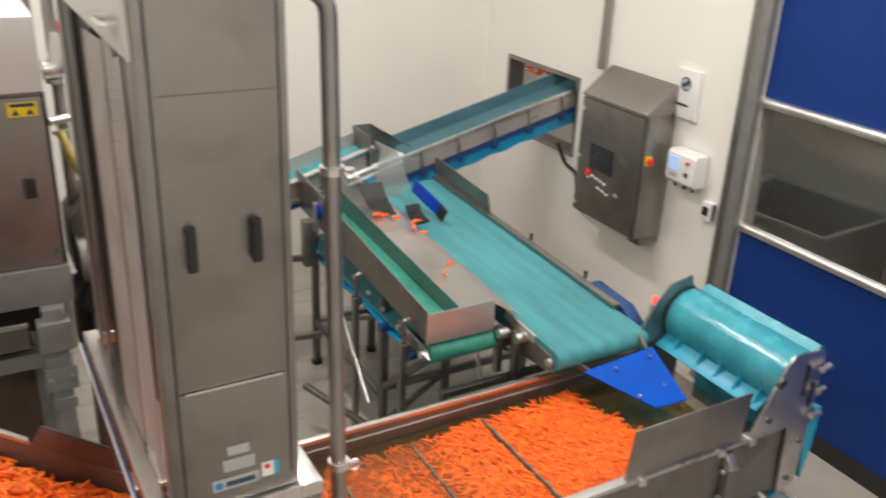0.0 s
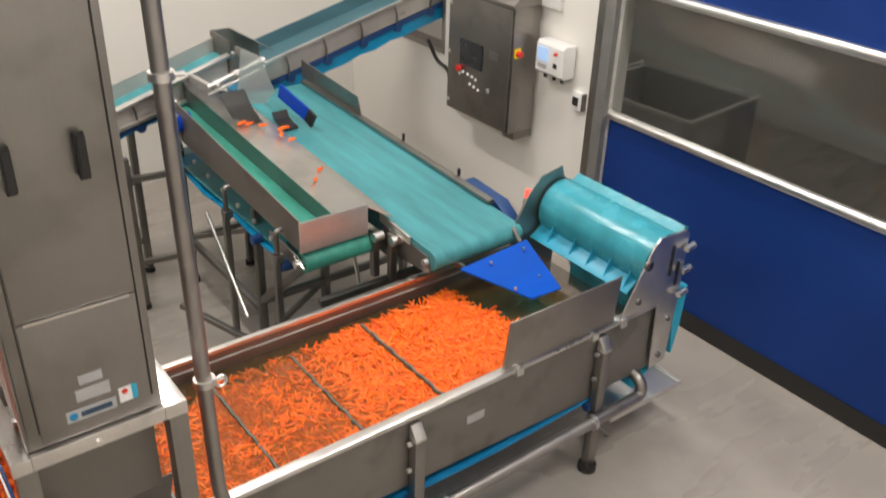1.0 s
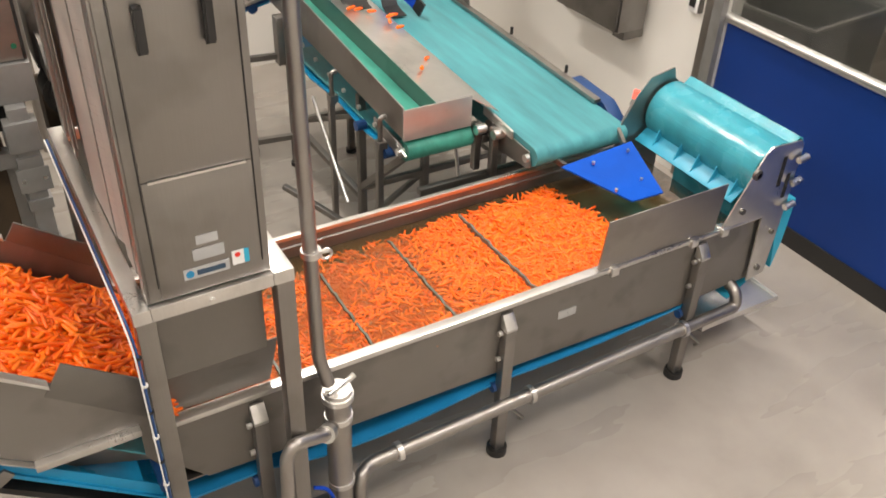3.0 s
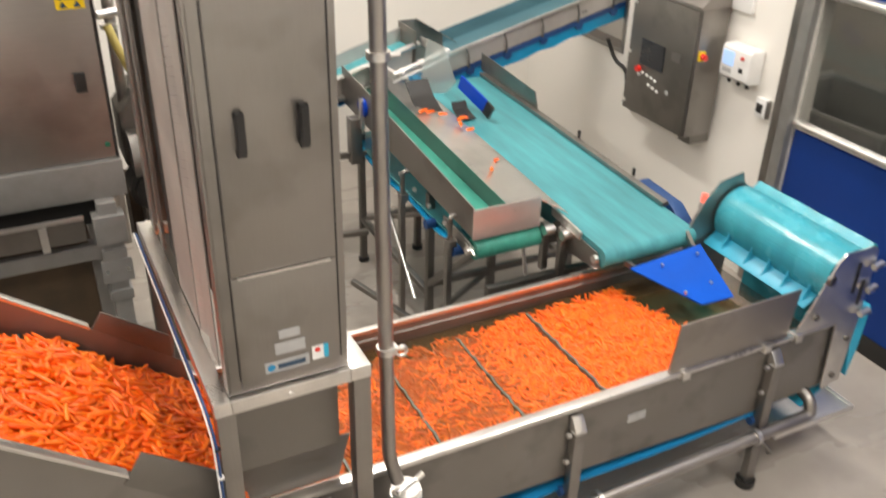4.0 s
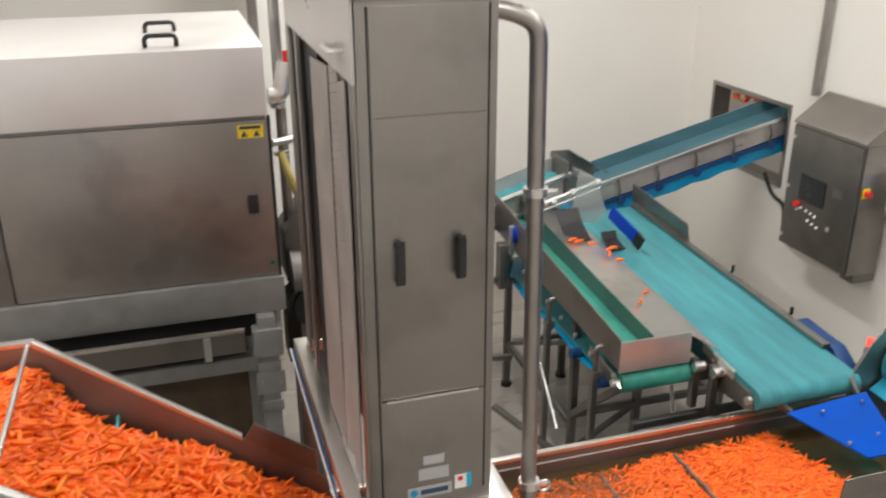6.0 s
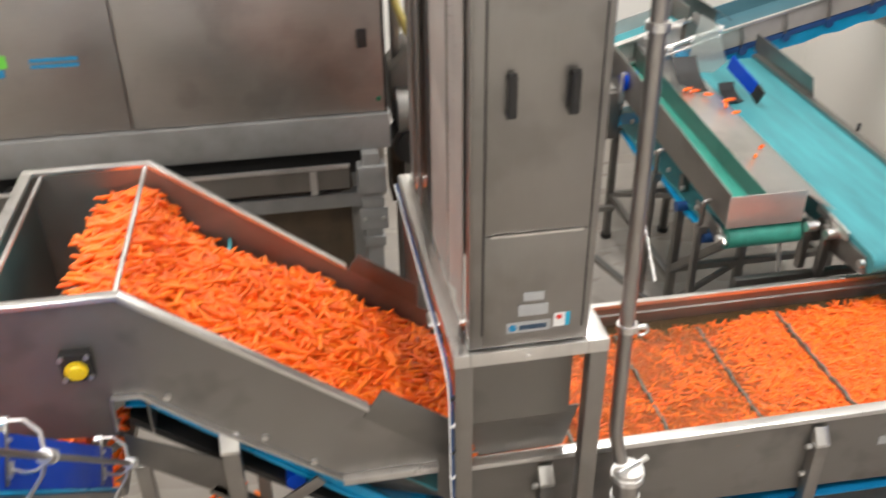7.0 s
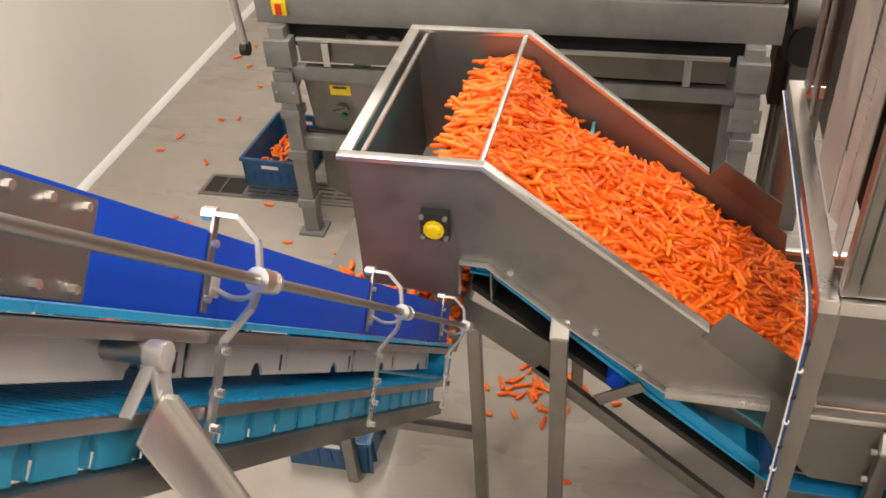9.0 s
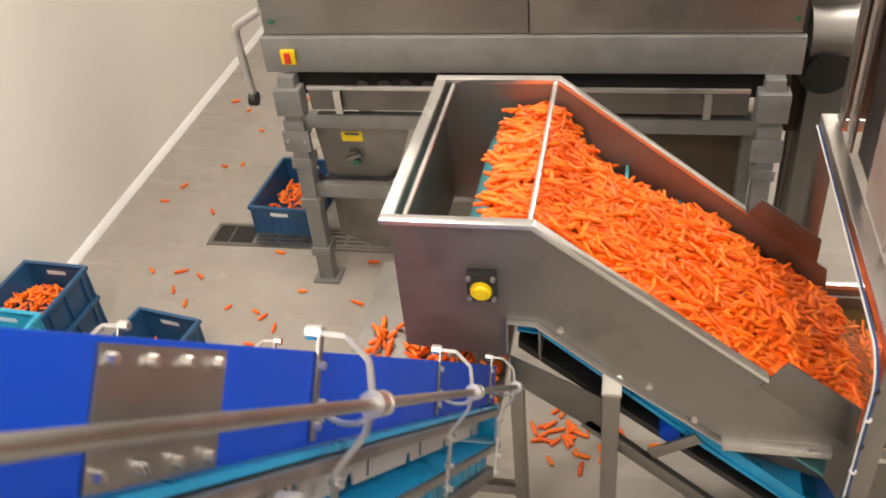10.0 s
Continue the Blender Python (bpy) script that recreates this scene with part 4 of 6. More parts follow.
def el(x, s, h):
    """A place on the elevator: across, down its slope, and above its rod line."""
    return Vector((x, EA.y, EA.z)) + ED * s + EN * h


def slab(bm, x0, x1, s0, s1, h0, h1):
    v = [bm.verts.new(el(x, s, h)) for x in (x0, x1) for s in (s0, s1) for h in (h0, h1)]
    for f in ((0, 1, 3, 2), (4, 6, 7, 5), (0, 4, 5, 1), (2, 3, 7, 6), (0, 2, 6, 4), (1, 5, 7, 3)):
        bm.faces.new([v[i] for i in f])


def cut_plate(bm, outline, x0, x1):
    """A plate across the elevator, its outline in slope and height."""
    lo, hi = [bm.verts.new(el(x0, s, h)) for s, h in outline], [bm.verts.new(el(x1, s, h)) for s, h in outline]
    bm.faces.new(lo)
    bm.faces.new(hi[::-1])
    n = len(outline)
    for k in range(n):
        bm.faces.new((lo[k], hi[k], hi[(k + 1) % n], lo[(k + 1) % n]))


def elevator_bracket(e, s, side):
    """A cranked bracket that carries the guide rod; side 1 near, -1 on the far guard."""
    gx = -1.2 if side > 0 else -1.76

    def at(out, ds, h):
        return el(gx + side * out, s + ds, h)

    bm = bmesh.new()
    pts = [at(0.0, 0, 0.088), at(0.045, 0, 0.086), at(0.078, 0.004, 0.055), at(0.084, 0.008, 0.016)]
    for p, q in zip(pts, pts[1:]):
        bar(bm, p, q, 0.007, 0.011, E_UP)
    b = part("bracket", bm, PALE_STEEL, e, "pale cranked flat steel bracket")
    bm = bmesh.new()
    pts = [at(0.084, 0.012, -0.012), at(0.078, 0.012, -0.04), at(0.043, 0.012, -0.092), at(0.04, 0.012, -0.272)]
    for p, q in zip(pts, pts[1:]):
        bar(bm, p, q, 0.006, 0.019, E_UP)
    part("lower_strap", bm, STEEL_RIM, b, "slotted lower strap")
    bm = bmesh.new()
    c = at(0.0, 0, 0.088)
    tube(bm, [c - Vector((0.011, 0, 0)), c + Vector((0.011, 0, 0))], 0.0105, 6)
    part("nut", bm, STEEL_RIM, b, "bright nut block")
    bm = bmesh.new()
    tube(bm, [at(0.09, -0.012, 0), at(0.09, 0.018, 0)], 0.0185, 16)
    tube(bm, [at(0.09, 0.02, 0), at(0.09, 0.036, 0)], 0.0165, 6)
    tube(bm, [at(0.09, 0.038, 0), at(0.09, 0.046, 0)], 0.018, 16)
    part("clamp", bm, STEEL_RIM, b, "bright rod clamp")
    bm = bmesh.new()
    bar(bm, at(0.009, 0, 0.085), at(0.009, 0, -0.055), 0.005, 0.016, E_UP)
    part("strap", bm, STEEL, b, "", 0.001)
    for h in (0.045, -0.035):
        bm = bmesh.new()
        tube(bm, [at(0.011, 0, h), at(0.019, 0, h)], 0.006, 6)
        part("bolt", bm, STEEL_RIM, b)
    bm = bmesh.new()
    slab(bm, gx + side * 0.007, gx + side * 0.011, s + 0.01, s + 0.04, -0.032, 0.0)
    part("tab", bm, PALE_STEEL, b, "small square steel tab", 0.001)
    bm = bmesh.new()
    tube(bm, bend([at(0.012, 0.02, -0.018), at(0.04, 0.016, -0.03), at(0.07, 0.012, -0.028), at(0.082, 0.012, -0.014)], 0.012), 0.0045, 8)
    part("hook", bm, STEEL_RIM, b)
    for h in (-0.105, -0.165, -0.215, -0.265):
        bm = bmesh.new()
        tube(bm, [at(0.034, 0.012, h), at(0.055, 0.012, h)], 0.0065, 6)
        part("bolt", bm, STEEL_RIM, b)


def elevator():
    e = thing("elevator_conveyor", (-1.45, 0.2, 0), "steep elevator conveyor with blue side guards and a pocket belt", "conveyor")
    S0, S1 = -0.95, 1.78
    solid("side_guard", BLUE, e, slab, -1.205, -1.195, S0, S1, -0.062, 0.063, label="deep blue plastic side guard", bevel=0.002)
    solid("side_guard", BLUE, e, slab, -1.765, -1.755, S0, S1, -0.062, 0.063, label="deep blue plastic side guard", bevel=0.002)
    pl = solid("joint_plate", STEEL_H, e, slab, -1.195, -1.191, -0.542, -0.312, -0.06, 0.057, label="bolted steel joint plate", bevel=0.001)
    for s in (-0.53, -0.466, -0.402, -0.338):
        for h in (-0.046, 0.045):
            bm = bmesh.new()
            c = el(-1.191, s, h)
            tube(bm, [c, c + Vector((0.009, 0, 0))], 0.0058, 6)
            part("bolt", bm, STEEL_RIM, pl)
    solid("carrying_belt", BELT_BLUE, e, slab, -1.755, -1.183, S0, S1, -0.074, -0.064, label="bright blue carrying belt")
    solid("top_rail", STEEL_H, e, slab, -1.2, -1.172, S0, S1, -0.098, -0.079, label="pale steel side rail", bevel=0.003)
    solid("top_rail", STEEL_DARK, e, slab, -1.80, -1.76, S0, S1, -0.122, -0.1, bevel=0.003)
    for s0, s1 in ((S0, -0.40), (-0.395, 0.0), (0.015, 0.40), (0.405, 0.822), (0.837, 1.22), (1.225, 1.645)):
        arch = [(s1 - 0.13 + 0.024 * math.cos(a), -0.152 + 0.022 * math.sin(a)) for a in (math.pi * k / 6 for k in range(6, -1, -1))]
        bm = bmesh.new()
        cut_plate(bm, [(s0, -0.1), (s0, -0.152)] + arch + [(s1, -0.152), (s1, -0.1)], -1.226, -1.222)
        web = part("web_plate", bm, PALE_STEEL, e, "pale steel web plate with an arched notch")
        solid("slot", BLACK, web, slab, -1.2215, -1.2205, s1 - 0.03, s1 - 0.022, -0.145, -0.115)
    solid("far_plate", STEEL, e, slab, -1.76, -1.753, S0, S1, -0.235, -0.122)
    bm = bmesh.new()
    slab(bm, -1.745, -1.178, S0, S1 - 0.06, -0.196, -0.188)
    ret = part("return_belt", bm, BELT_BLUE, e, "bright ribbed blue return belt")
    solid("lower_rail", STEEL_H, e, slab, -1.18, -1.165, S0, S1, -0.203, -0.186, label="thin steel guide rail", bevel=0.002)
    step, n = 0.113, 23
    for k in range(n):
        s = S0 + 0.03 + k * step
        bm = bmesh.new()
        slab(bm, -1.73, -1.2, s, s + 0.007, -0.252, -0.197)
        cut_plate(bm, [(s, -0.2), (s + 0.088, -0.2), (s + 0.08, -0.226), (s + 0.084, -0.252), (s + 0.004, -0.252), (s + 0.007, -0.226)], -1.196, -1.19)
        part("pocket", bm, POCKET, e, "light blue belt pocket")
    for k in range(92):
        s = S0 + 0.03 + k * (S1 - S0 - 0.12) / 92
        bm = bmesh.new()
        slab(bm, -1.73, -1.185, s, s + 0.012, -0.188, -0.184)
        part("rib", bm, BELT_BLUE, ret)
    solid("bottom_rail", STEEL_DARK, e, slab, -1.215, -1.175, S0, S1 - 0.05, -0.296, -0.256, label="dull steel bottom rail", bevel=0.003)
    bm = bmesh.new()
    tube(bm, [el(-1.11, S0, 0), el(-1.11, 1.70, 0)], 0.0082, 14)
    part("guide_rod", bm, PIPE, e, "long round steel rod")
    for s in (-0.026, 0.803, 1.635):
        elevator_bracket(e, s, 1)
    for s in (0.44, 1.26):
        elevator_bracket(e, s, -1)
    # roller shaft with its support arm
    bm = bmesh.new()
    tube(bm, [el(-1.5, -0.205, -0.112), el(-1.16, -0.205, -0.112)], 0.014, 14)
    part("shaft", bm, PIPE, e, "polished roller shaft")
    p = el(-1.15, -0.205, -0.112)
    bm = bmesh.new()
    tube(bm, [p - Vector((0.012, 0, 0)), p + Vector((0.014, 0, 0))], 0.019, 14)
    bar(bm, p, p + Vector((0.0, -0.02, -0.07)), 0.008, 0.034, (0, 1, 0))
    bar(bm, p + Vector((-0.004, -0.005, 0.0)), p + Vector((-0.004, -0.085, -0.02)), 0.006, 0.016, (1, 0, 0))
    part("adjuster_arm", bm, PALE_STEEL, e, "bright bent adjuster arm", 0.002)
    bm = bmesh.new()
    bar(bm, p + Vector((0.004, -0.055, -0.05)), p + Vector((0.02, 0.03, -0.46)), 0.006, 0.075, (0, 1, 0))
    bar(bm, p + Vector((0.014, -0.02, -0.05)), p + Vector((0.03, 0.065, -0.46)), 0.02, 0.008, (0, 1, 0))
    part("support_plate", bm, STEEL_RIM, e, "folded steel support plate", 0.002)
    # end stand
    for x in (-1.155, -1.75):
        post = solid("end_post", STEEL, e, box, x - 0.025, x + 0.025, 0.285, 0.335, 0.0, 1.06, bevel=0.004)
    solid("cross_tube", STEEL, e, box, -1.725, -1.18, 0.29, 0.33, 0.42, 0.47, bevel=0.003)
    bm = bmesh.new()
    tube(bm, [el(-1.74, S1 - 0.02, -0.13), el(-1.18, S1 - 0.02, -0.13)], 0.06, 20)
    part("tail_roller", bm, BELT_BLUE, e)
    bm = bmesh.new()
    prism(bm, [(-1.8, 1.02), (-1.2, 1.02), (-1.2, 1.06), (-1.8, 1.06)], "y", 0.2, 0.95)
    part("feed_pan", bm, STEEL, e)
    solid("upper_stand", STEEL, e, box, -1.80, -1.76, -1.3, -1.25, 0.0, 2.5)


elevator()
random.seed(5)
rows = []
for _ in range(420):
    x, y = random.uniform(-1.73, -1.22), random.uniform(-0.55, 0.6)
    z = max(1.06, EA.z + (y - EA.y) * -1.018 - 0.09) + random.uniform(0.0, 0.04)
    rows.append((x, y, z, random.uniform(0, 3.14), random.gauss(0, 0.3), random.uniform(0.05, 0.09), random.uniform(0.018, 0.025)))
tagged(carrots("carrot_heap", rows, "", (-1.45, 0.35, 1.1)), "small orange carrots fallen on the elevator foot", "carrots", "", "stuff")


# ---- large washer behind ----
WX0, WX1, WY = -2.69, -0.03, 2.13


def washer():
    w = thing("drum_washer", (-1.36, 2.6, 0), "large stainless steel drum washer on a grey frame", "washer")
    YB = 3.35
    solid("body", STEEL_H, w, box, WX0 + 0.01, WX1 - 0.02, WY + 0.03, YB, 1.56, 2.40)
    d = solid("door", STEEL_H, w, box, -1.29, WX1 - 0.01, WY, WY + 0.028, 1.57, 2.385, label="brushed steel sliding door", bevel=0.004)
    solid("edge_seal", BLACK, d, box, WX1 - 0.01, WX1 + 0.004, WY - 0.004, WY + 0.03, 1.57, 2.40)
    solid("grip", BLACK, d, box, -0.165, -0.115, WY - 0.012, WY, 1.915, 2.01, bevel=0.005)
    s = solid("warning_label", YELLOW, d, box, -0.185, -0.062, WY - 0.003, WY, 2.30, 2.365, label="yellow warning label with dark symbols")
    solid("mark_bar", DARK_INK, s, box, -0.175, -0.075, WY - 0.005, WY - 0.003, 2.345, 2.36)
    for x in (-0.155, -0.095):
        bm = bmesh.new()
        prism(bm, [(x - 0.016, 2.308), (x + 0.016, 2.308), (x, 2.338)], "y", WY - 0.005, WY - 0.003)
        part("symbol", bm, DARK_INK, s)
    d2 = solid("door", STEEL_H, w, box, WX0 + 0.03, -1.30, WY + 0.006, WY + 0.03, 1.57, 2.385, label="brushed steel sliding door with printed mark", bevel=0.004)
    solid("grip", BLACK, d2, box, -2.56, -2.51, WY - 0.008, WY + 0.006, 1.915, 2.01, bevel=0.005)
    for x, wide in ((-2.40, 0.12), (-2.26, 0.10), (-2.14, 0.18), (-1.94, 0.12)):
        solid("printed_mark", CYAN_INK, d2, box, x, x + wide, WY + 0.003, WY + 0.0055, 1.88, 1.918, label="blue printed block of the maker's mark")
    solid("printed_mark", GREEN_INK, d2, box, -2.42, -1.80, WY + 0.003, WY + 0.0055, 1.925, 1.985, label="green printed band of the maker's mark")
    for z in (1.945, 1.915):
        solid("printed_bar", CYAN_INK, d2, box, -1.70, -1.48, WY + 0.003, WY + 0.0055, z, z + 0.018)
    for x, dd in ((-0.07, d), (-2.62, d2)):
        bm = bmesh.new()
        tube(bm, [(x, WY - 0.004, 1.64), (x, WY + 0.006, 1.64)], 0.013, 10)
        part("stud", bm, STUD, dd, "dark green stud")
    # hood
    bm = bmesh.new()
    prism(bm, [(WY, 2.405), (YB, 2.405), (YB, 2.76), (WY + 0.05, 2.75), (WY, 2.735)], "x", WX0 + 0.02, WX1 - 0.005)
    hood = part("hood", bm, HOOD, w, "pale folded steel hood", 0.006)
    for x in (-0.56,):
        for y in (2.17, 2.62):
            bm = bmesh.new()
            tube(bm, bend([(x, y, 2.75), (x, y, 2.80), (x + 0.14, y, 2.80), (x + 0.14, y, 2.75)], 0.025), 0.011, 8)
            part("handle", bm, BLACK, hood, "black bow handle")
    # grey lower beam
    bm = bmesh.new()
    box(bm, WX0, WX1 + 0.01, WY - 0.03, WY + 0.06, 1.374, 1.565)
    part("front_beam", bm, GREY_PAINT, w, "grey painted front beam", 0.006)
    # black block fills the dark space behind the beam, under the body
    solid("under_fill", BLACK, w, box, WX0 + 0.1, WX1 - 0.05, WY + 0.07, YB, 1.2, 1.55)
    # drip channel
    bm = bmesh.new()
    sheet(bm, [(WY - 0.125, 1.335), (WY - 0.11, 1.20), (WY + 0.05, 1.18)], "x", -2.44, -0.25, 0.005)
    part("drip_channel", bm, STEEL_DARK, w)
    solid("channel_edge", STEEL_RIM, w, box, -2.44, -0.25, WY - 0.14, WY - 0.12, 1.328, 1.348, label="bright channel edge", bevel=0.003)
    for x in (-2.28, -0.44):
        solid("channel_lug", STEEL_RIM, w, box, x - 0.018, x + 0.018, WY - 0.15, WY - 0.14, 1.195, 1.325)
    solid("upper_rail", GREY_PAINT, w, box, -2.62, -0.08, WY - 0.08, WY - 0.03, 1.07, 1.15, label="grey rail", bevel=0.004)
    for x in (-2.57, -0.135):
        leg = solid("leg", GREY_PAINT, w, box, x - 0.045, x + 0.045, WY - 0.09, WY + 0.0, 0.02, 1.374, bevel=0.005)
        for z in (1.06, 0.82, 0.55, 0.20):
            solid("collar", GREY_PAINT, leg, box, x - 0.058, x + 0.058, WY - 0.102, WY + 0.012, z, z + 0.06, bevel=0.004)
        solid("foot_plate", GREY_PAINT, leg, box, x - 0.08, x + 0.08, WY - 0.12, WY + 0.03, 0.0, 0.02)
        solid("head_block", GREY_PAINT, w, box, x - 0.075, x + 0.075, WY - 0.115, WY - 0.02, 1.156, 1.31, bevel=0.006)
        solid("back_leg", GREY_PAINT, w, box, x - 0.045, x + 0.045, YB - 0.1, YB, 0.0, 1.2)
    solid("lower_rail", GREY_PAINT, w, box, -2.525, -1.2, WY - 0.07, WY - 0.02, 0.61, 0.70, bevel=0.004)
    # discharge chute plates below
    bm = bmesh.new()
    corner = [(-2.16 + 0.12 * math.cos(a), 0.80 + 0.12 * math.sin(a)) for a in (math.radians(270 + 15 * k) for k in range(7))]
    prism(bm, [(-2.47, 0.72), (-2.43, 0.68)] + corner + [(-1.95, 1.05), (-2.5, 1.05)], "y", WY + 0.01, WY + 0.02)
    cp = part("chute_plate", bm, STEEL_SATIN, w, "cut steel plate with a rounded corner and a valve")
    for z, r in ((0.69, 0.012), (0.70, 0.007)):
        bm = bmesh.new()
        tube(bm, bend([(-2.52, WY - 0.01, z + 0.02), (-2.42, WY - 0.012, z), (-2.12, WY - 0.012, z), (-1.95, WY - 0.01, z + 0.16)], 0.06), r, 8)
        part("seal_edge", bm, BLACK, cp, "black rubber edge")
    bm = bmesh.new()
    tube(bm, [(-2.29, WY - 0.03, 0.86), (-2.29, WY + 0.01, 0.86)], 0.035, 12)
    bar(bm, (-2.33, WY - 0.035, 0.85), (-2.24, WY - 0.035, 0.88), 0.02, 0.02)
    part("valve", bm, STEEL_DARK, cp)
    s = solid("warning_label", YELLOW, cp, box, -2.35, -2.23, WY + 0.006, WY + 0.01, 0.94, 1.0, label="yellow warning label")
    solid("mark_bar", DARK_INK, s, box, -2.33, -2.25, WY + 0.003, WY + 0.006, 0.98, 0.993)
    bm = bmesh.new()
    prism(bm, [(-2.5, 0.24), (-2.3, 0.14), (-1.2, 0.10), (-1.0, 0.55), (-2.5, 0.58)], "y", WY + 0.1, WY + 0.11)
    part("chute_plate", bm, STEEL_SATIN, w)
    bm = bmesh.new()
    tube(bm, [(-2.27, WY - 0.05, 0.835), (-2.27, WY - 0.02, 0.835)], 0.018, 10)
    part("valve_knob", bm, STUD, cp, "green valve knob")
    for x in (-2.57, -0.135):
        solid("side_gusset", GREY_PAINT, w, prism, [(x + 0.05, 0.98), (x + 0.09, 1.07), (x + 0.05, 1.07)] if x < -1 else [(x - 0.05, 0.98), (x - 0.09, 1.07), (x - 0.05, 1.07)], "y", WY - 0.07, WY - 0.04)
        solid("splice_plate", GREY_PAINT, w, box, x - 0.075, x + 0.075, WY - 0.104, WY - 0.094, 0.93, 1.06, label="bolted grey splice plate", bevel=0.003)
        for dx in (-0.05, 0.05):
            bm = bmesh.new()
            tube(bm, [(x + dx, WY - 0.104, 1.0), (x + dx, WY - 0.112, 1.0)], 0.01, 6)
            part("bolt", bm, STEEL_RIM, w)
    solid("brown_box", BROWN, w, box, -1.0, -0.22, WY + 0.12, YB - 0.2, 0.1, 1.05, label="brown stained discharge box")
    for x in (-0.98, -0.24):
        solid("box_post", GREY_PAINT, w, box, x, x + 0.06, WY + 0.02, WY + 0.1, 0.05, 1.1)
    # rollers glimpsed under the beam
    bm = bmesh.new()
    for k in range(5):
        tube(bm, [(-2.2 + k * 0.12, WY + 0.05, 1.25), (-2.2 + k * 0.12, YB, 1.25)], 0.04, 12)
    part("roller_set", bm, STEEL_DARK, w)
    # main switch
    s = solid("switch_plate", YELLOW, w, box, -2.585, -2.505, WY - 0.05, WY - 0.03, 1.425, 1.505, label="yellow main switch plate", bevel=0.006)
    solid("switch_knob", RED, s, box, -2.56, -2.53, WY - 0.065, WY - 0.05, 1.435, 1.495, label="red switch knob", bevel=0.004)
    # castor leg at the end
    bm = bmesh.new()
    tube(bm, bend([(WX0 + 0.02, WY + 0.02, 1.70), (-2.84, WY + 0.02, 1.60), (-2.82, WY + 0.02, 1.22)], 0.05), 0.022, 10)
    part("side_leg", bm, PALE_STEEL, w, "bent steel tube leg")
    bm = bmesh.new()
    tube(bm, [(-2.84, WY + 0.02, 1.19), (-2.80, WY + 0.02, 1.19)], 0.04, 14)
    part("castor", bm, BLACK, w, "black castor wheel")


washer()


def back_pipes():
    p = thing("riser_pipes", (0.12, 3.0, 0), "stainless riser pipes and hoses between washer and cabinet", "pipes")
    for x, y, r in ((0.10, 2.75, 0.03), (0.12, 4.2, 0.035), (0.30, 3.7, 0.02)):
        bm = bmesh.new()
        tube(bm, [(x, y, 0.0 if r > 0.025 else 1.4), (x, y, H)], r, 14)
        part("riser", bm, PIPE, p)
    bm = bmesh.new()
    tube(bm, bend([(0.03, 2.7, 2.38), (0.10, 2.7, 2.38), (0.14, 2.72, 2.55)], 0.04), 0.05, 14)
    part("elbow", bm, STEEL_RIM, p)
    bm = bmesh.new()
    tube(bm, [(0.02, 2.6, 2.14), (0.25, 2.7, 2.14)], 0.022, 10)
    part("fitting", bm, STEEL_RIM, p)
    bm = bmesh.new()
    tube(bm, bend([(0.06, 2.55, 2.1), (0.10, 2.5, 1.95), (0.2, 2.6, 1.75), (0.28, 2.7, 1.7), (0.28, 2.75, 2.1)], 0.08), 0.022, 10)
    part("hose", bm, HOSE, p, "yellowish clear hose")
    bm = bmesh.new()
    tube(bm, [(0.07, 2.6, 1.35), (0.34, 2.6, 1.35)], 0.16, 22)
    part("motor", bm, STEEL_DARK, p, "dull cylindrical drive motor")
    solid("motor_stand", STEEL_DARK, p, box, 0.1, 0.3, 2.5, 2.7, 0, 1.2)
    solid("gear_housing", STEEL_DARK, p, prism, [(0.05, 1.30), (0.30, 1.26), (0.30, 1.72), (0.16, 1.73), (0.05, 1.60)], "y", 2.62, 2.9, label="dull grey gear housing", bevel=0.01)
    bm = bmesh.new()
    tube(bm, [(0.16, 2.45, 1.22), (0.16, 2.62, 1.22)], 0.13, 24)
    tube(bm, [(0.16, 2.43, 1.22), (0.16, 2.45, 1.22)], 0.10, 24)
    part("drive_wheel", bm, BLACK, p, "dark round drive wheel")
    solid("brown_guard", BROWN, p, box, 0.04, 0.32, 2.66, 2.9, 0.75, 1.16, label="brown stained guard below the drive")
    for y, z in ((2.72, 2.32), (2.72, 2.05)):
        bm = bmesh.new()
        tube(bm, [(0.085, y, z - 0.012), (0.085, y, z + 0.012)], 0.045, 14)
        part("pipe_clamp", bm, STEEL_RIM, p, "chrome pipe clamp")
    bm = bmesh.new()
    tube(bm, bend([(0.10, 2.62, 1.95), (0.13, 2.6, 1.84), (0.17, 2.6, 1.79), (0.19, 2.62, 1.9), (0.19, 2.66, 2.2)], 0.05), 0.014, 10)
    part("hose", bm, HOSE, p, "yellowish clear hose")
    solid("red_flag", RED, p, box, 0.16, 0.26, 3.4, 3.42, 2.42, 2.5)


back_pipes()


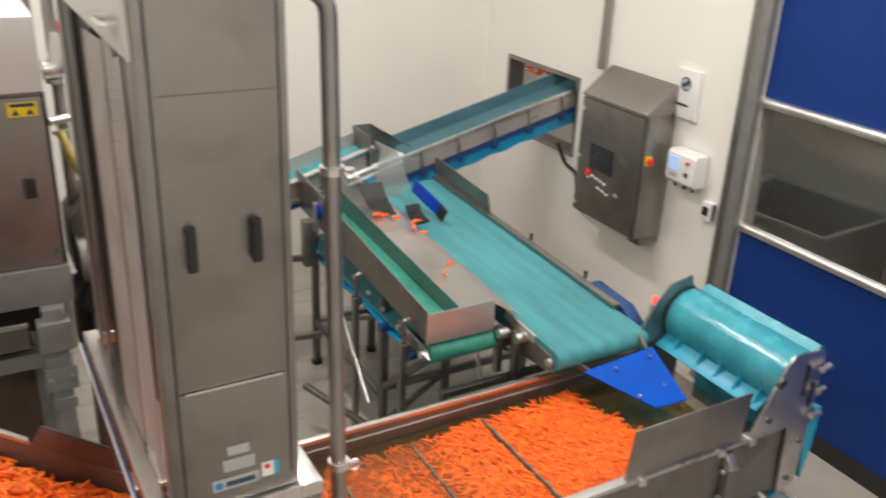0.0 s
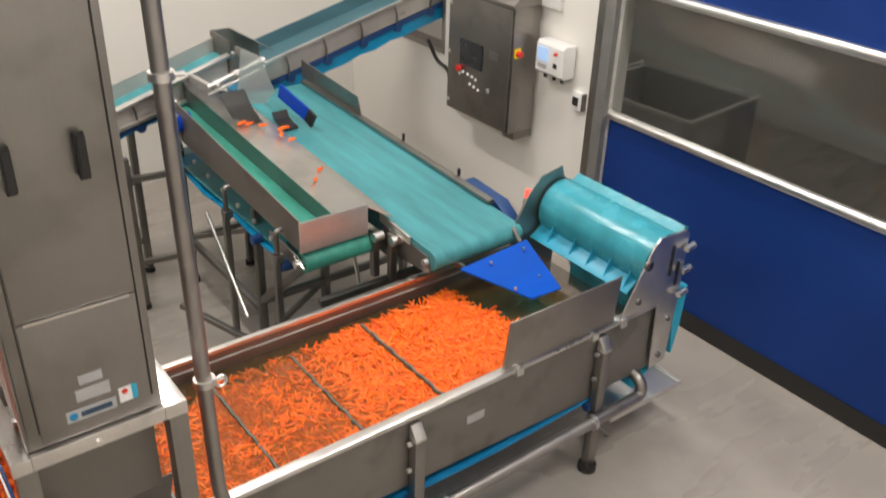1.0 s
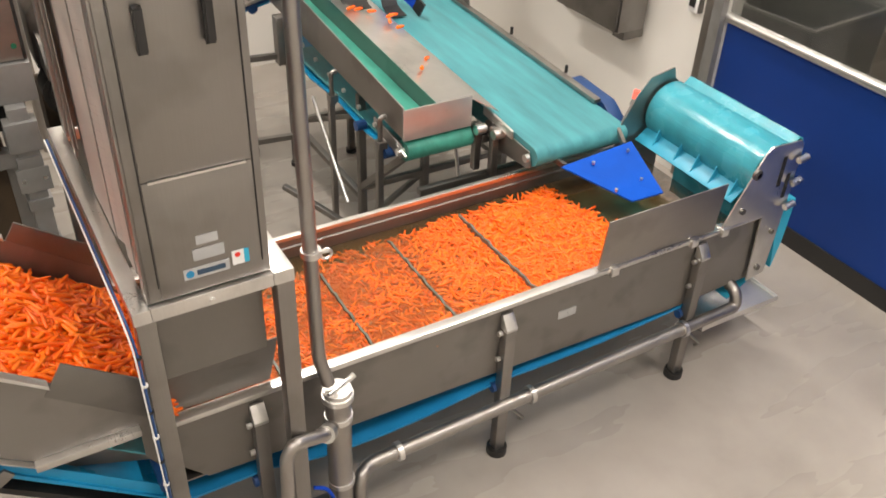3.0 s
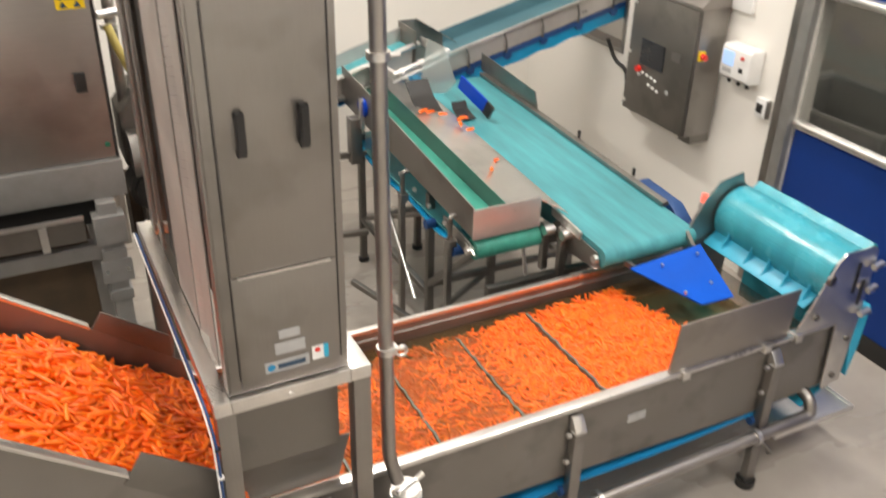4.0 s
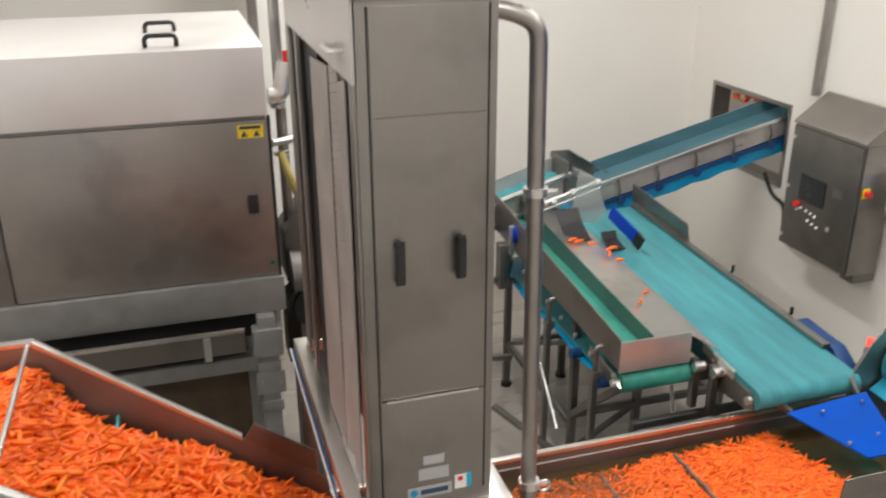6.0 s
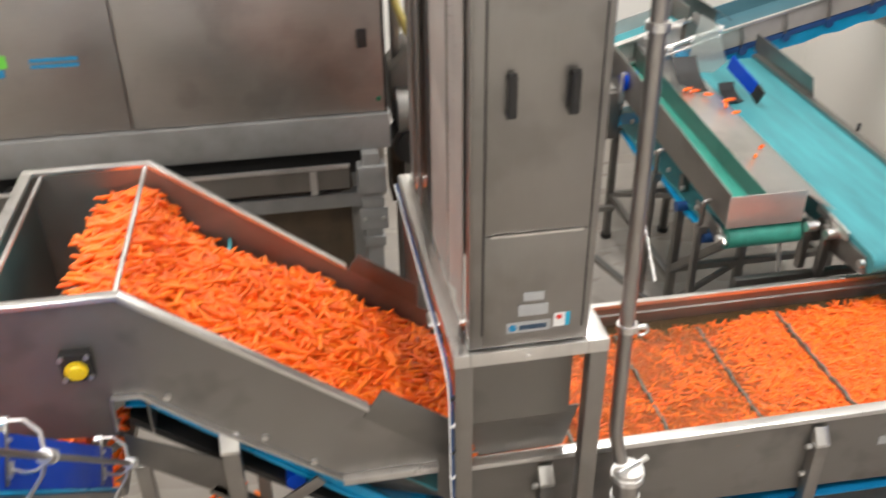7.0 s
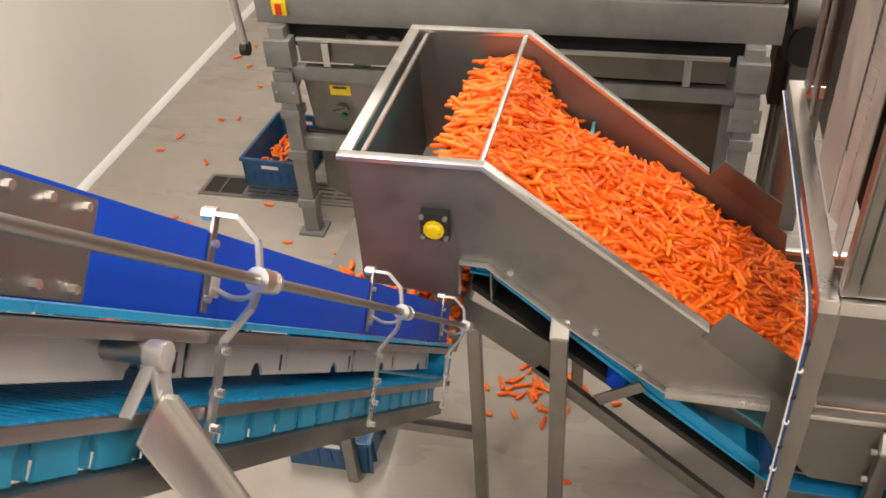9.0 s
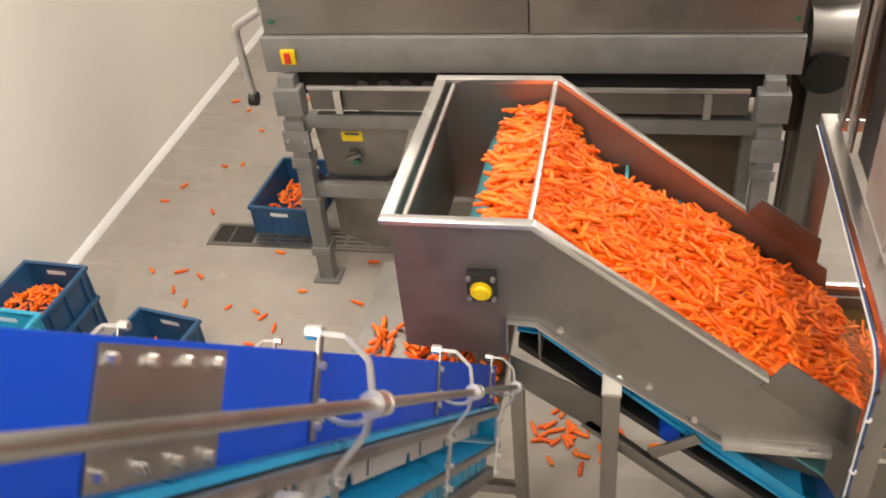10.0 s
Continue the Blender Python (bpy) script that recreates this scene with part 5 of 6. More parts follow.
# ---- sorting belts ----
def sorting_frame():
    f = thing("sorting_conveyor", (2.1, 2.4, 0), "twin teal sorting belts side by side on a steel stand", "conveyor")
    y0, y1 = 1.44, 3.35

    def zt(y):
        return 1.19 + 0.06 * (y - 1.44)

    # narrow belt trough
    bm = bmesh.new()
    prism(bm, [(y0, 1.085), (y1, 1.085 + 0.12), (y1, zt(y1) + 0.16), (y0, 1.265)], "x", 1.592, 1.6)
    part("side_wall", bm, STEEL, f, "tall steel side wall", 0.002)
    bm = bmesh.new()
    prism(bm, [(y0, 1.13), (y1, 1.25), (y1, 1.40), (y0, 1.25)], "x", 1.792, 1.798)
    part("side_wall", bm, STEEL, f)
    solid("end_wall", PALE_STEEL, f, box, 1.59, 2.005, y0 - 0.008, y0, 1.075, 1.255, label="bright steel end wall", bevel=0.002)
    bm = bmesh.new()
    prism(bm, [(y0, 1.13), (y1, 1.25), (y1, 1.262), (y0, 1.142)], "x", 1.6, 1.79)
    part("narrow_belt", bm, BELT_GREEN, f, "narrow teal belt")
    bm = bmesh.new()
    v = [(1.79, y0, 1.252), (2.005, y0, 1.235), (2.15, y0 - 0.05, 1.15), (2.15, y1, 1.27), (1.79, y1, 1.40)]
    lo = [bm.verts.new((x, y, z - 0.004)) for x, y, z in v]
    hi = [bm.verts.new(p) for p in v]
    bm.faces.new(lo[::-1]), bm.faces.new(hi)
    for k in range(5):
        bm.faces.new((lo[k], lo[(k + 1) % 5], hi[(k + 1) % 5], hi[k]))
    part("slide_plate", bm, STEEL_RIM, f, "pale steel slide plate between the belts")
    # return of the narrow belt with its roller
    bm = bmesh.new()
    tube(bm, [(1.615, y0 + 0.03, 1.0), (2.015, y0 + 0.03, 1.0)], 0.058, 24)
    part("end_roller", bm, BELT_GREEN, f, "teal belt round the end roller")
    bm = bmesh.new()
    box(bm, 1.62, 2.01, y0 + 0.03, y1, 0.945, 0.953)
    part("return_belt", bm, BELT, f)
    for x in (1.60, 2.02):
        bm = bmesh.new()
        prism(bm, [(y0 - 0.0, 0.985), (y0 + 0.04, 0.95), (y0 + 0.35, 1.0), (y0 + 0.35, 1.06), (y0 + 0.04, 1.04)], "x", x - 0.006, x + 0.006)
        part("roller_plate", bm, STEEL, f, "", 0.003)
        bm = bmesh.new()
        tube(bm, [(x - 0.03, y0 + 0.03, 1.0), (x + 0.03, y0 + 0.03, 1.0)], 0.02, 12)
        tube(bm, [(x, y0 - 0.02, 0.99), (x, y0 + 0.08, 1.02)], 0.009, 8)
        part("take_up", bm, STEEL_RIM, f, "bright take-up bolt")
    # wide belt
    bx0, bx1, by0, by1 = 2.14, 2.74, 1.0, 3.45

    def zb(y):
        return 1.10 + 0.042 * (y - 1.0)

    prof = [(by1, zb(by1)), (by0 + 0.05, zb(by0))]
    for k in range(1, 12):
        a = radians(90 + k * 15)
        prof.append((by0 + 0.05 + 0.055 * math.cos(a), zb(by0) - 0.055 + 0.055 * math.sin(a)))
    prof += [(by0 + 0.05, zb(by0) - 0.11), (by1, zb(by1) - 0.11)]
    bm = bmesh.new()
    prism(bm, prof, "x", bx0, bx1)
    part("wide_belt", bm, BELT, f, "wide teal belt with dull lengthwise marks")
    bm = bmesh.new()
    prism(bm, [(1.28, zb(1.28) + 0.005), (by1, zb(by1) + 0.005), (by1, zb(by1) + 0.03), (1.28, zb(1.28) + 0.03)], "x", bx1 - 0.02, bx1 + 0.025)
    part("edge_rail", bm, STEEL, f, "steel edge rail", 0.003)
    bm = bmesh.new()
    prism(bm, [(2.70, zb(2.7) + 0.03), (3.5, zb(3.5) + 0.03), (3.5, zb(3.5) + 0.16), (2.74, zb(2.7) + 0.14)], "x", bx1 + 0.02, bx1 + 0.028)
    part("side_guard", bm, STEEL, f, "raised steel side guard")
    bm = bmesh.new()
    prism(bm, [(1.03, 0.99), (1.06, 0.97), (1.35, 0.94), (1.42, 0.99), (1.42, 1.09), (1.06, 1.07)], "x", bx0 - 0.012, bx0 - 0.004)
    part("end_plate", bm, STEEL, f, "steel bearing plate", 0.003)
    bm = bmesh.new()
    prism(bm, [(1.2, 1.08), (1.48, 1.10), (1.48, 1.15), (1.2, 1.125)], "x", bx0 - 0.03, bx0 - 0.014)
    part("end_plate", bm, STEEL_RIM, f, "", 0.003)
    for y, z, r in ((1.06, 1.035, 0.022), (1.40, 1.05, 0.05), (1.40, 1.05, 0.018)):
        bm = bmesh.new()
        tube(bm, [(bx0 - 0.035, y, z), (bx0 - 0.012, y, z)], r, 16)
        part("bearing", bm, STEEL_RIM if r < 0.04 else STEEL_DARK, f)
    bm = bmesh.new()
    box(bm, bx1 + 0.03, bx1 + 0.06, 1.5, 3.4, 0.95, 1.08)
    part("side_frame", bm, STEEL, f)
    bm = bmesh.new()
    prism(bm, [(1.15, 1.0), (1.55, 0.98), (1.62, 1.12), (1.3, 1.10)], "x", bx1 + 0.06, bx1 + 0.15)
    part("drive_cover", bm, NAVY, f, "dark blue drive cover", 0.01)
    for y in (1.62, 2.2):
        bm = bmesh.new()
        tube(bm, [(bx1 + 0.03, y, zb(y) + 0.03), (bx1 + 0.03, y, zb(y) + 0.075)], 0.01, 8)
        part("pin", bm, BLACK, f)
    # blue return belts seen below
    bm = bmesh.new()
    sheet(bm, [(1.6, 0.93), (1.9, 0.90), (2.3, 0.93), (2.7, 0.90), (3.2, 0.96)], "x", 1.60, 2.0, 0.01)
    part("lower_belt", bm, BELT_BLUE, f, "blue return belt hanging below")
    # legs and braces
    for x in (1.66, 2.10, 2.70):
        for y in (2.09, 3.2):
            leg = solid("leg", STEEL_DARK, f, bar, (x, y, 0.0), (x, y, 1.05 if x < 2.5 else 1.0), 0.045, 0.045, (0, 1, 0), bevel=0.003)
            bm = bmesh.new()
            tube(bm, [(x, y, 0), (x, y, 0.03)], 0.04, 14)
            part("foot", bm, BLACK, leg)
    for a, b, w in (((1.66, 2.09, 0.35), (1.66, 3.2, 0.35), 0.04), ((2.7, 2.09, 0.35), (2.7, 3.2, 0.35), 0.04), ((1.66, 2.12, 0.9), (1.66, 3.1, 0.4), 0.03),
                    ((1.66, 2.09, 0.42), (2.7, 2.09, 0.42), 0.04), ((1.66, 2.09, 0.15), (2.1, 2.09, 0.42), 0.03), ((1.66, 3.2, 0.35), (2.7, 3.2, 0.35), 0.04),
                    ((1.66, 2.09, 0.42), (1.66, 1.5, 0.95), 0.04), ((1.3, 2.5, 0.3), (1.66, 1.9, 0.12), 0.035), ((2.1, 2.09, 0.9), (2.1, 1.42, 0.98), 0.05)):
        bm = bmesh.new()
        bar(bm, a, b, w, w)
        part("brace", bm, STEEL_DARK, f, "", 0.003)
    for a, b in (((1.5, 2.43, 0.92), (1.5, 1.96, 0.43)), ((2.0, 1.6, 0.95), (2.05, 1.55, 0.5))):
        bm = bmesh.new()
        tube(bm, [a, b], 0.011, 8)
        part("stay", bm, STEEL_RIM, f, "bright round stay")
    for y in (1.62, 2.25):
        bm = bmesh.new()
        tube(bm, bend([(1.585, y, 1.14), (1.55, y, 1.14), (1.55, y, 1.0), (1.57, y, 0.94)], 0.02), 0.014, 8)
        box(bm, 1.53, 1.58, y - 0.03, y + 0.03, 0.96, 1.0)
        part("side_bracket", bm, STEEL, f, "bent side bracket")
    # bearing posts between the two belts
    for x, y in ((2.045, 1.43), (2.10, 1.34)):
        solid("bearing_post", STEEL, f, box, x - 0.02, x + 0.02, y - 0.02, y + 0.02, 0.80, 1.09, bevel=0.003)
        bm = bmesh.new()
        tube(bm, [(x - 0.03, y - 0.03, 1.06), (x + 0.03, y - 0.03, 1.06)], 0.028, 14)
        part("clamp_block", bm, STEEL_RIM, f, "bright clamp block")
    solid("cross_beam", STEEL_DARK, f, box, 1.66, 2.7, 1.36, 1.40, 0.76, 0.80, bevel=0.003)
    for y in (1.6, 1.95):
        bm = bmesh.new()
        tube(bm, [(1.56, y, 0.93), (1.62, y, 0.93)], 0.03, 12)
        part("idler", bm, NAVY, f, "dark blue idler")
    bm = bmesh.new()
    tube(bm, [(1.57, 2.95, 1.30), (1.66, 2.95, 1.30)], 0.06, 18)
    part("blue_knob", bm, BLUE, f, "blue round end cap")
    # scraper over the wide belt
    bm = bmesh.new()
    bar(bm, (2.31, 2.985, 1.365), (2.365, 2.72, 1.27), 0.012, 0.10)
    part("scraper", bm, BLUE, f, "blue plastic plough over the belt")
    bm = bmesh.new()
    bar(bm, (2.365, 2.72, 1.27), (2.38, 2.66, 1.235), 0.016, 0.10)
    part("wiper", bm, BLACK, f, "black rubber wiper")
    # added black sheets stand in for the shadow-like patches below the chute
    bm = bmesh.new()
    sheet(bm, [(2.64, 1.318), (2.68, 1.322), (2.72, 1.345), (2.77, 1.362), (2.82, 1.40), (2.88, 1.46)], "x", 1.85, 2.01, 0.006)
    part("drop_patch", bm, BLACK, f, "black sheet for the dark patch under the chute")
    bm = bmesh.new()
    sheet(bm, [(2.74, 1.186), (2.80, 1.195), (2.87, 1.215), (2.9, 1.26)], "x", 2.2, 2.31, 0.005)
    part("drop_patch", bm, BLACK, f, "black sheet for the dark patch under the chute")
    # bearing post and bracket beside the narrow belt
    solid("bearing_post", STEEL, f, box, 1.5, 1.58, 2.96, 3.04, 0.9, 1.22, bevel=0.004)
    solid("bearing_post", STEEL_RIM, f, box, 1.555, 1.585, 2.92, 2.958, 1.16, 1.36, label="pale folded bracket", bevel=0.004)
    for y in (1.62, 2.25):
        bm = bmesh.new()
        bar(bm, (1.545, y, 0.05), (1.545, y, 1.0), 0.035, 0.035, (0, 1, 0))
        part("front_leg", bm, STEEL, f, "", 0.003)
    for k in range(7):
        bm = bmesh.new()
        tube(bm, [(1.575, 1.75 + k * 0.2, 1.03 + k * 0.016), (1.59, 1.75 + k * 0.2, 1.03 + k * 0.016)], 0.014, 10)
        part("bolt", bm, STEEL_RIM, f)


sorting_frame()


def feed_chute():
    c = thing("drop_chute", (2.1, 3.4, 1.3), "steel drop chute with a hazy plastic splash curtain", "chute")
    solid("back_plate", STEEL_SATIN, c, prism, [(2.13, 1.34), (2.13, 1.645), (2.26, 1.645), (2.48, 1.505), (2.48, 1.34)], "y", 3.6, 3.606)
    solid("end_plate", STEEL_SATIN, c, box, 2.124, 2.13, 3.3, 3.606, 1.40, 1.645)
    bm = bmesh.new()
    prism(bm, [(2.26, 1.645), (2.48, 1.505), (2.484, 1.51), (2.264, 1.65)], "y", 3.38, 3.60)
    part("side_plate", bm, STEEL, c)
    bm = bmesh.new()
    prism(bm, [(1.97, 1.40), (2.02, 1.35), (2.16, 1.335), (2.235, 1.40), (2.14, 1.65), (2.02, 1.72)], "y", 2.9, 2.904)
    cur = part("curtain", bm, CURTAIN, c, "hazy clear plastic curtain")
    cur.visible_shadow = False
    for z, r in ((0.0, 0.014), (-0.05, 0.009)):
        bm = bmesh.new()
        tube(bm, [(1.80, 2.95, 1.49 + z), (2.2, 2.95, 1.61 + z)], r, 10)
        part("cross_rod", bm, STEEL_RIM, c)
    for x, z in ((1.86, 1.50), (2.0, 1.545), (2.17, 1.60)):
        bm = bmesh.new()
        tube(bm, [(x - 0.012, 2.95, z - 0.004), (x + 0.016, 2.95, z + 0.004)], 0.026, 8)
        part("rod_clamp", bm, STEEL_RIM, c, "chrome rod clamp")
    solid("arm", PALE_STEEL, c, bar, (1.84, 2.97, 1.46), (1.84, 3.36, 1.44), 0.03, 0.05, bevel=0.003)
    solid("arm", PALE_STEEL, c, bar, (2.19, 2.97, 1.58), (2.19, 3.36, 1.56), 0.012, 0.06, bevel=0.003)
    # near side channel along the return belt
    bm = bmesh.new()
    prism(bm, [(1.30, 1.165), (2.19, 1.37), (2.19, 1.39), (1.30, 1.19)], "y", 3.30, 3.345)
    prism(bm, [(1.30, 1.29), (2.16, 1.545), (2.16, 1.565), (1.30, 1.31)], "y", 3.30, 3.345)
    part("channel_flange", bm, STEEL_RIM, c, "bright folded channel flange", 0.002)


feed_chute()


def sloping_belt(name, label, x0, z0, x1, z1, y0, y1, belt_mat, guard_mat, deep=0.0):
    """A sloping conveyor along x, with side plates, belt, return belt and hangers."""
    c = thing(name, ((x0 + x1) / 2, y0, 0), label, "conveyor")
    for a, b in ((y0, y0 + 0.008), (y1 - 0.008, y1)):
        bm = bmesh.new()
        prism(bm, [(x0, z0 - 0.155), (x1, z1 - 0.155), (x1, z1), (x0, z0)], "y", a, b)
        part("side_plate", bm, PALE_STEEL, c, "", 0.002)
    bm = bmesh.new()
    prism(bm, [(x0, z0 - 0.015), (x1, z1 - 0.015), (x1, z1 + 0.008), (x0, z0 + 0.008)], "y", y0 - 0.025, y0 - 0.002)
    part("top_flange", bm, STEEL_RIM, c, "", 0.003)
    bm = bmesh.new()
    prism(bm, [(x0, z0 - 0.05), (x1, z1 - 0.05), (x1, z1 - 0.04), (x0, z0 - 0.04)], "y", y0 + 0.008, y1 - 0.008)
    part("belt", bm, belt_mat, c)
    bm = bmesh.new()
    prism(bm, [(x0, z0 - 0.04), (x1, z1 - 0.04), (x1, z1 + 0.06), (x0, z0 + 0.06)], "y", y1 - 0.02, y1 - 0.009)
    part("back_guard", bm, guard_mat, c, "raised back guard")
    n = max(2, int((x1 - x0) / 0.32))
    for k in range(1, n):
        t = k / n
        x, z = x0 + (x1 - x0) * t, z0 + (z1 - z0) * t
        bm = bmesh.new()
        tube(bm, bend([(x, y0 - 0.028, z - 0.01), (x + 0.02, y0 - 0.035, z - 0.08), (x + 0.025, y0 - 0.02, z - 0.16)], 0.02), 0.008, 8)
        part("hanger", bm, STEEL_DARK, c)
        bm = bmesh.new()
        tube(bm, [(x + 0.05, y0 - 0.01, z - 0.19), (x + 0.05, y1, z - 0.19)], 0.035, 12)
        part("idler", bm, NAVY, c, "dark blue idler roller")
    bm = bmesh.new()
    pts = []
    for k in range(17):
        t = k / 16
        pts.append((x0 + (x1 - x0) * t, z0 + (z1 - z0) * t - 0.205 - 0.022 * abs(math.sin(t * n * math.pi))))
    sheet(bm, [(x, z - deep) for x, z in pts], "y", y0 + 0.01, y1 - 0.01, 0.012 + deep)
    part("return_belt", bm, BELT_BLUE, c, "blue return belt sagging below")
    bm = bmesh.new()
    prism(bm, [(x0, z0 - 0.16), (x1, z1 - 0.16), (x1, z1 - 0.2), (x0, z0 - 0.2)], "y", y0 - 0.004, y0 + 0.012)
    part("lower_strip", bm, NAVY, c)
    return c


# the feed's back guard takes the belt colour to paint its bluish reflection
sloping_belt("feed_conveyor", "sloping feed conveyor coming through the wall opening", 2.35, 1.315, 4.6, 1.88, 3.6, 3.92, BELT_DIM, BELT_DIM, 0.075)
sloping_belt("return_conveyor", "sloping teal conveyor leading away behind the cabinet", 0.4, 1.04, 2.12, 1.55, 3.35, 3.58, BELT, PALE_STEEL)


def feed_legs():
    s = thing("conveyor_stand", (1.5, 3.5, 0), "tubular steel stand below the feed conveyors", "stand")
    for x, y, z in ((1.25, 3.05, 1.1), (0.9, 3.6, 1.1), (1.45, 3.5, 1.2), (1.45, 4.0, 1.2), (2.6, 3.7, 1.3), (2.6, 4.1, 1.3)):
        leg = solid("leg", STEEL_DARK, s, bar, (x, y, 0), (x, y, z), 0.045, 0.045, (0, 1, 0), bevel=0.003)
        bm = bmesh.new()
        tube(bm, [(x, y, 0.0), (x, y, 0.03)], 0.035, 12)
        part("foot", bm, BLACK, leg)
    for a, b in (((0.9, 3.6, 0.25), (1.45, 3.5, 0.25)), ((0.9, 3.6, 0.75), (1.45, 3.5, 0.75)), ((1.45, 3.5, 0.25), (1.45, 4.0, 0.25)), ((1.45, 3.5, 0.75), (1.45, 4.0, 0.75)),
                 ((2.6, 3.7, 0.25), (2.6, 4.1, 0.25)), ((2.6, 3.7, 0.75), (2.6, 4.1, 0.75)), ((0.9, 3.6, 0.25), (1.45, 3.5, 0.75)), ((1.25, 3.05, 0.95), (1.62, 3.0, 0.95)), ((1.25, 3.05, 0.35), (1.62, 3.0, 0.35))):
        bm = bmesh.new()
        bar(bm, a, b, 0.035, 0.035)
        part("brace", bm, STEEL_DARK, s)


feed_legs()
random.seed(3)
rows = [(random.uniform(4.15, 4.6), random.uniform(3.98, 4.4), 1.74 + random.uniform(0, 0.07), random.uniform(0, 3), 0, random.uniform(0.05, 0.09), 0.022) for _ in range(90)]
tagged(carrots("carrot_heap", rows, "", (4.35, 3.9, 1.85)), "orange carrots waiting inside the wall opening", "carrots", "", "stuff")
loose_carrot([(x, y, z, a, l) for x, y, z, a, l in (
    (1.86, 2.62, 1.352, 0.4, 0.08), (1.90, 2.60, 1.345, 0.2, 0.07), (1.98, 2.58, 1.325, -0.3, 0.06), (2.02, 2.42, 1.315, 1.2, 0.08),
    (2.07, 2.50, 1.31, 0.3, 0.08), (2.10, 2.52, 1.305, -0.2, 0.06), (2.05, 2.34, 1.30, 0.1, 0.06), (2.0, 2.75, 1.335, 0.8, 0.06), (2.0, 1.92, 1.275, 0.5, 0.045), (1.9, 1.80, 1.285, 1.0, 0.035))],
    "carrots on the slide plate", "small orange carrot lying on the steel slide plate")


# ---- wall equipment ----
def control_cabinet():
    c = thing("control_cabinet", (3.95, 2.75, 0.92), "brushed steel control cabinet with sloping roof on the wall", "control cabinet")
    x0, x1, y0, y1, z0, z1 = 3.83, 4.07, 2.39, 3.11, 0.925, 1.845
    solid("body", STEEL, c, box, x0, x1, y0, y1, z0, z1, bevel=0.004)
    bm = bmesh.new()
    prism(bm, [(x0 - 0.02, z1 + 0.002), (x1, z1 + 0.002), (x1, z1 + 0.21), (x1 - 0.01, z1 + 0.21), (x0 - 0.02, z1 + 0.02)], "y", y0 - 0.004, y1 + 0.004)
    part("roof", bm, STEEL_H, c, "sloping steel roof", 0.003)
    door = solid("door", STEEL_DARK, c, box, x0 - 0.02, x0 - 0.002, y0 + 0.012, y1 - 0.01, z0 + 0.01, z1 - 0.012, label="dull brushed steel door", bevel=0.003)
    f = x0 - 0.02
    s = solid("screen_frame", SCREEN_OFF, door, box, f - 0.008, f, 2.69, 2.95, 1.32, 1.51, label="dark touch screen")
    for y, z, mt in ((2.905, 1.262, WHITE_P), (2.85, 1.255, WHITE_P), (2.80, 1.25, WHITE_P), (2.755, 1.24, WHITE_P), (2.82, 1.19, WHITE_P), (2.77, 1.18, WHITE_P), (2.72, 1.17, WHITE_P), (2.945, 1.24, WHITE_P)):
        bm = bmesh.new()
        tube(bm, [(f, y, z), (f - 0.012, y, z)], 0.0105, 10)
        part("push_button", bm, mt, door, "small white push button")
    bm = bmesh.new()
    tube(bm, [(f, 2.95, 1.28), (f - 0.03, 2.95, 1.28)], 0.022, 14)
    part("stop_button", bm, RED, door, "red stop button")
    solid("name_plate", STEEL, door, box, f - 0.003, f, 2.52, 2.62, 1.44, 1.50)
    solid("name_plate", LABEL, door, box, f - 0.003, f, 2.60, 2.63, 1.18, 1.21)
    for z in (1.0, 1.75, 1.38):
        solid("hinge", STEEL_RIM, door, box, f - 0.006, f, y1 - 0.045, y1 - 0.02, z - 0.012, z + 0.012)
    s = solid("switch_plate", YELLOW, c, box, 3.845, 3.90, y0 - 0.012, y0, 1.49, 1.56, label="yellow main switch plate", bevel=0.004)
    bm = bmesh.new()
    tube(bm, [(3.872, y0 - 0.012, 1.525), (3.872, y0 - 0.045, 1.525)], 0.022, 12)
    part("switch_knob", bm, RED, s, "red main switch knob")
    for y in (2.45, 2.55, 2.75, 3.0):
        bm = bmesh.new()
        tube(bm, [(3.95, y, 0.925), (3.95, y, 0.87)], 0.022, 10)
        part("cable_gland", bm, STEEL_DARK, c)
    bm = bmesh.new()
    box(bm, 3.90, 4.08, 2.40, 2.52, 0.86, 0.925)
    part("mount", bm, STEEL_DARK, c)


control_cabinet()


def cables():
    c = thing("wall_conduit", (4.07, 3.25, 1), "grey conduit pipe rising beside the control cabinet", "conduit")
    bm = bmesh.new()
    tube(bm, [(4.06, 3.24, 2.0), (4.06, 3.22, H)], 0.032, 12)
    part("pipe", bm, PIPE, c)
    bm = bmesh.new()
    tube(bm, bend([(4.0, 3.62, 1.3), (4.05, 3.55, 1.12), (4.07, 3.42, 1.10), (4.07, 3.38, 0.85), (4.06, 3.3, 0.80), (4.0, 3.0, 0.86)], 0.07), 0.016, 8)
    part("cable", bm, BLACK, c, "black flexible cable")


cables()


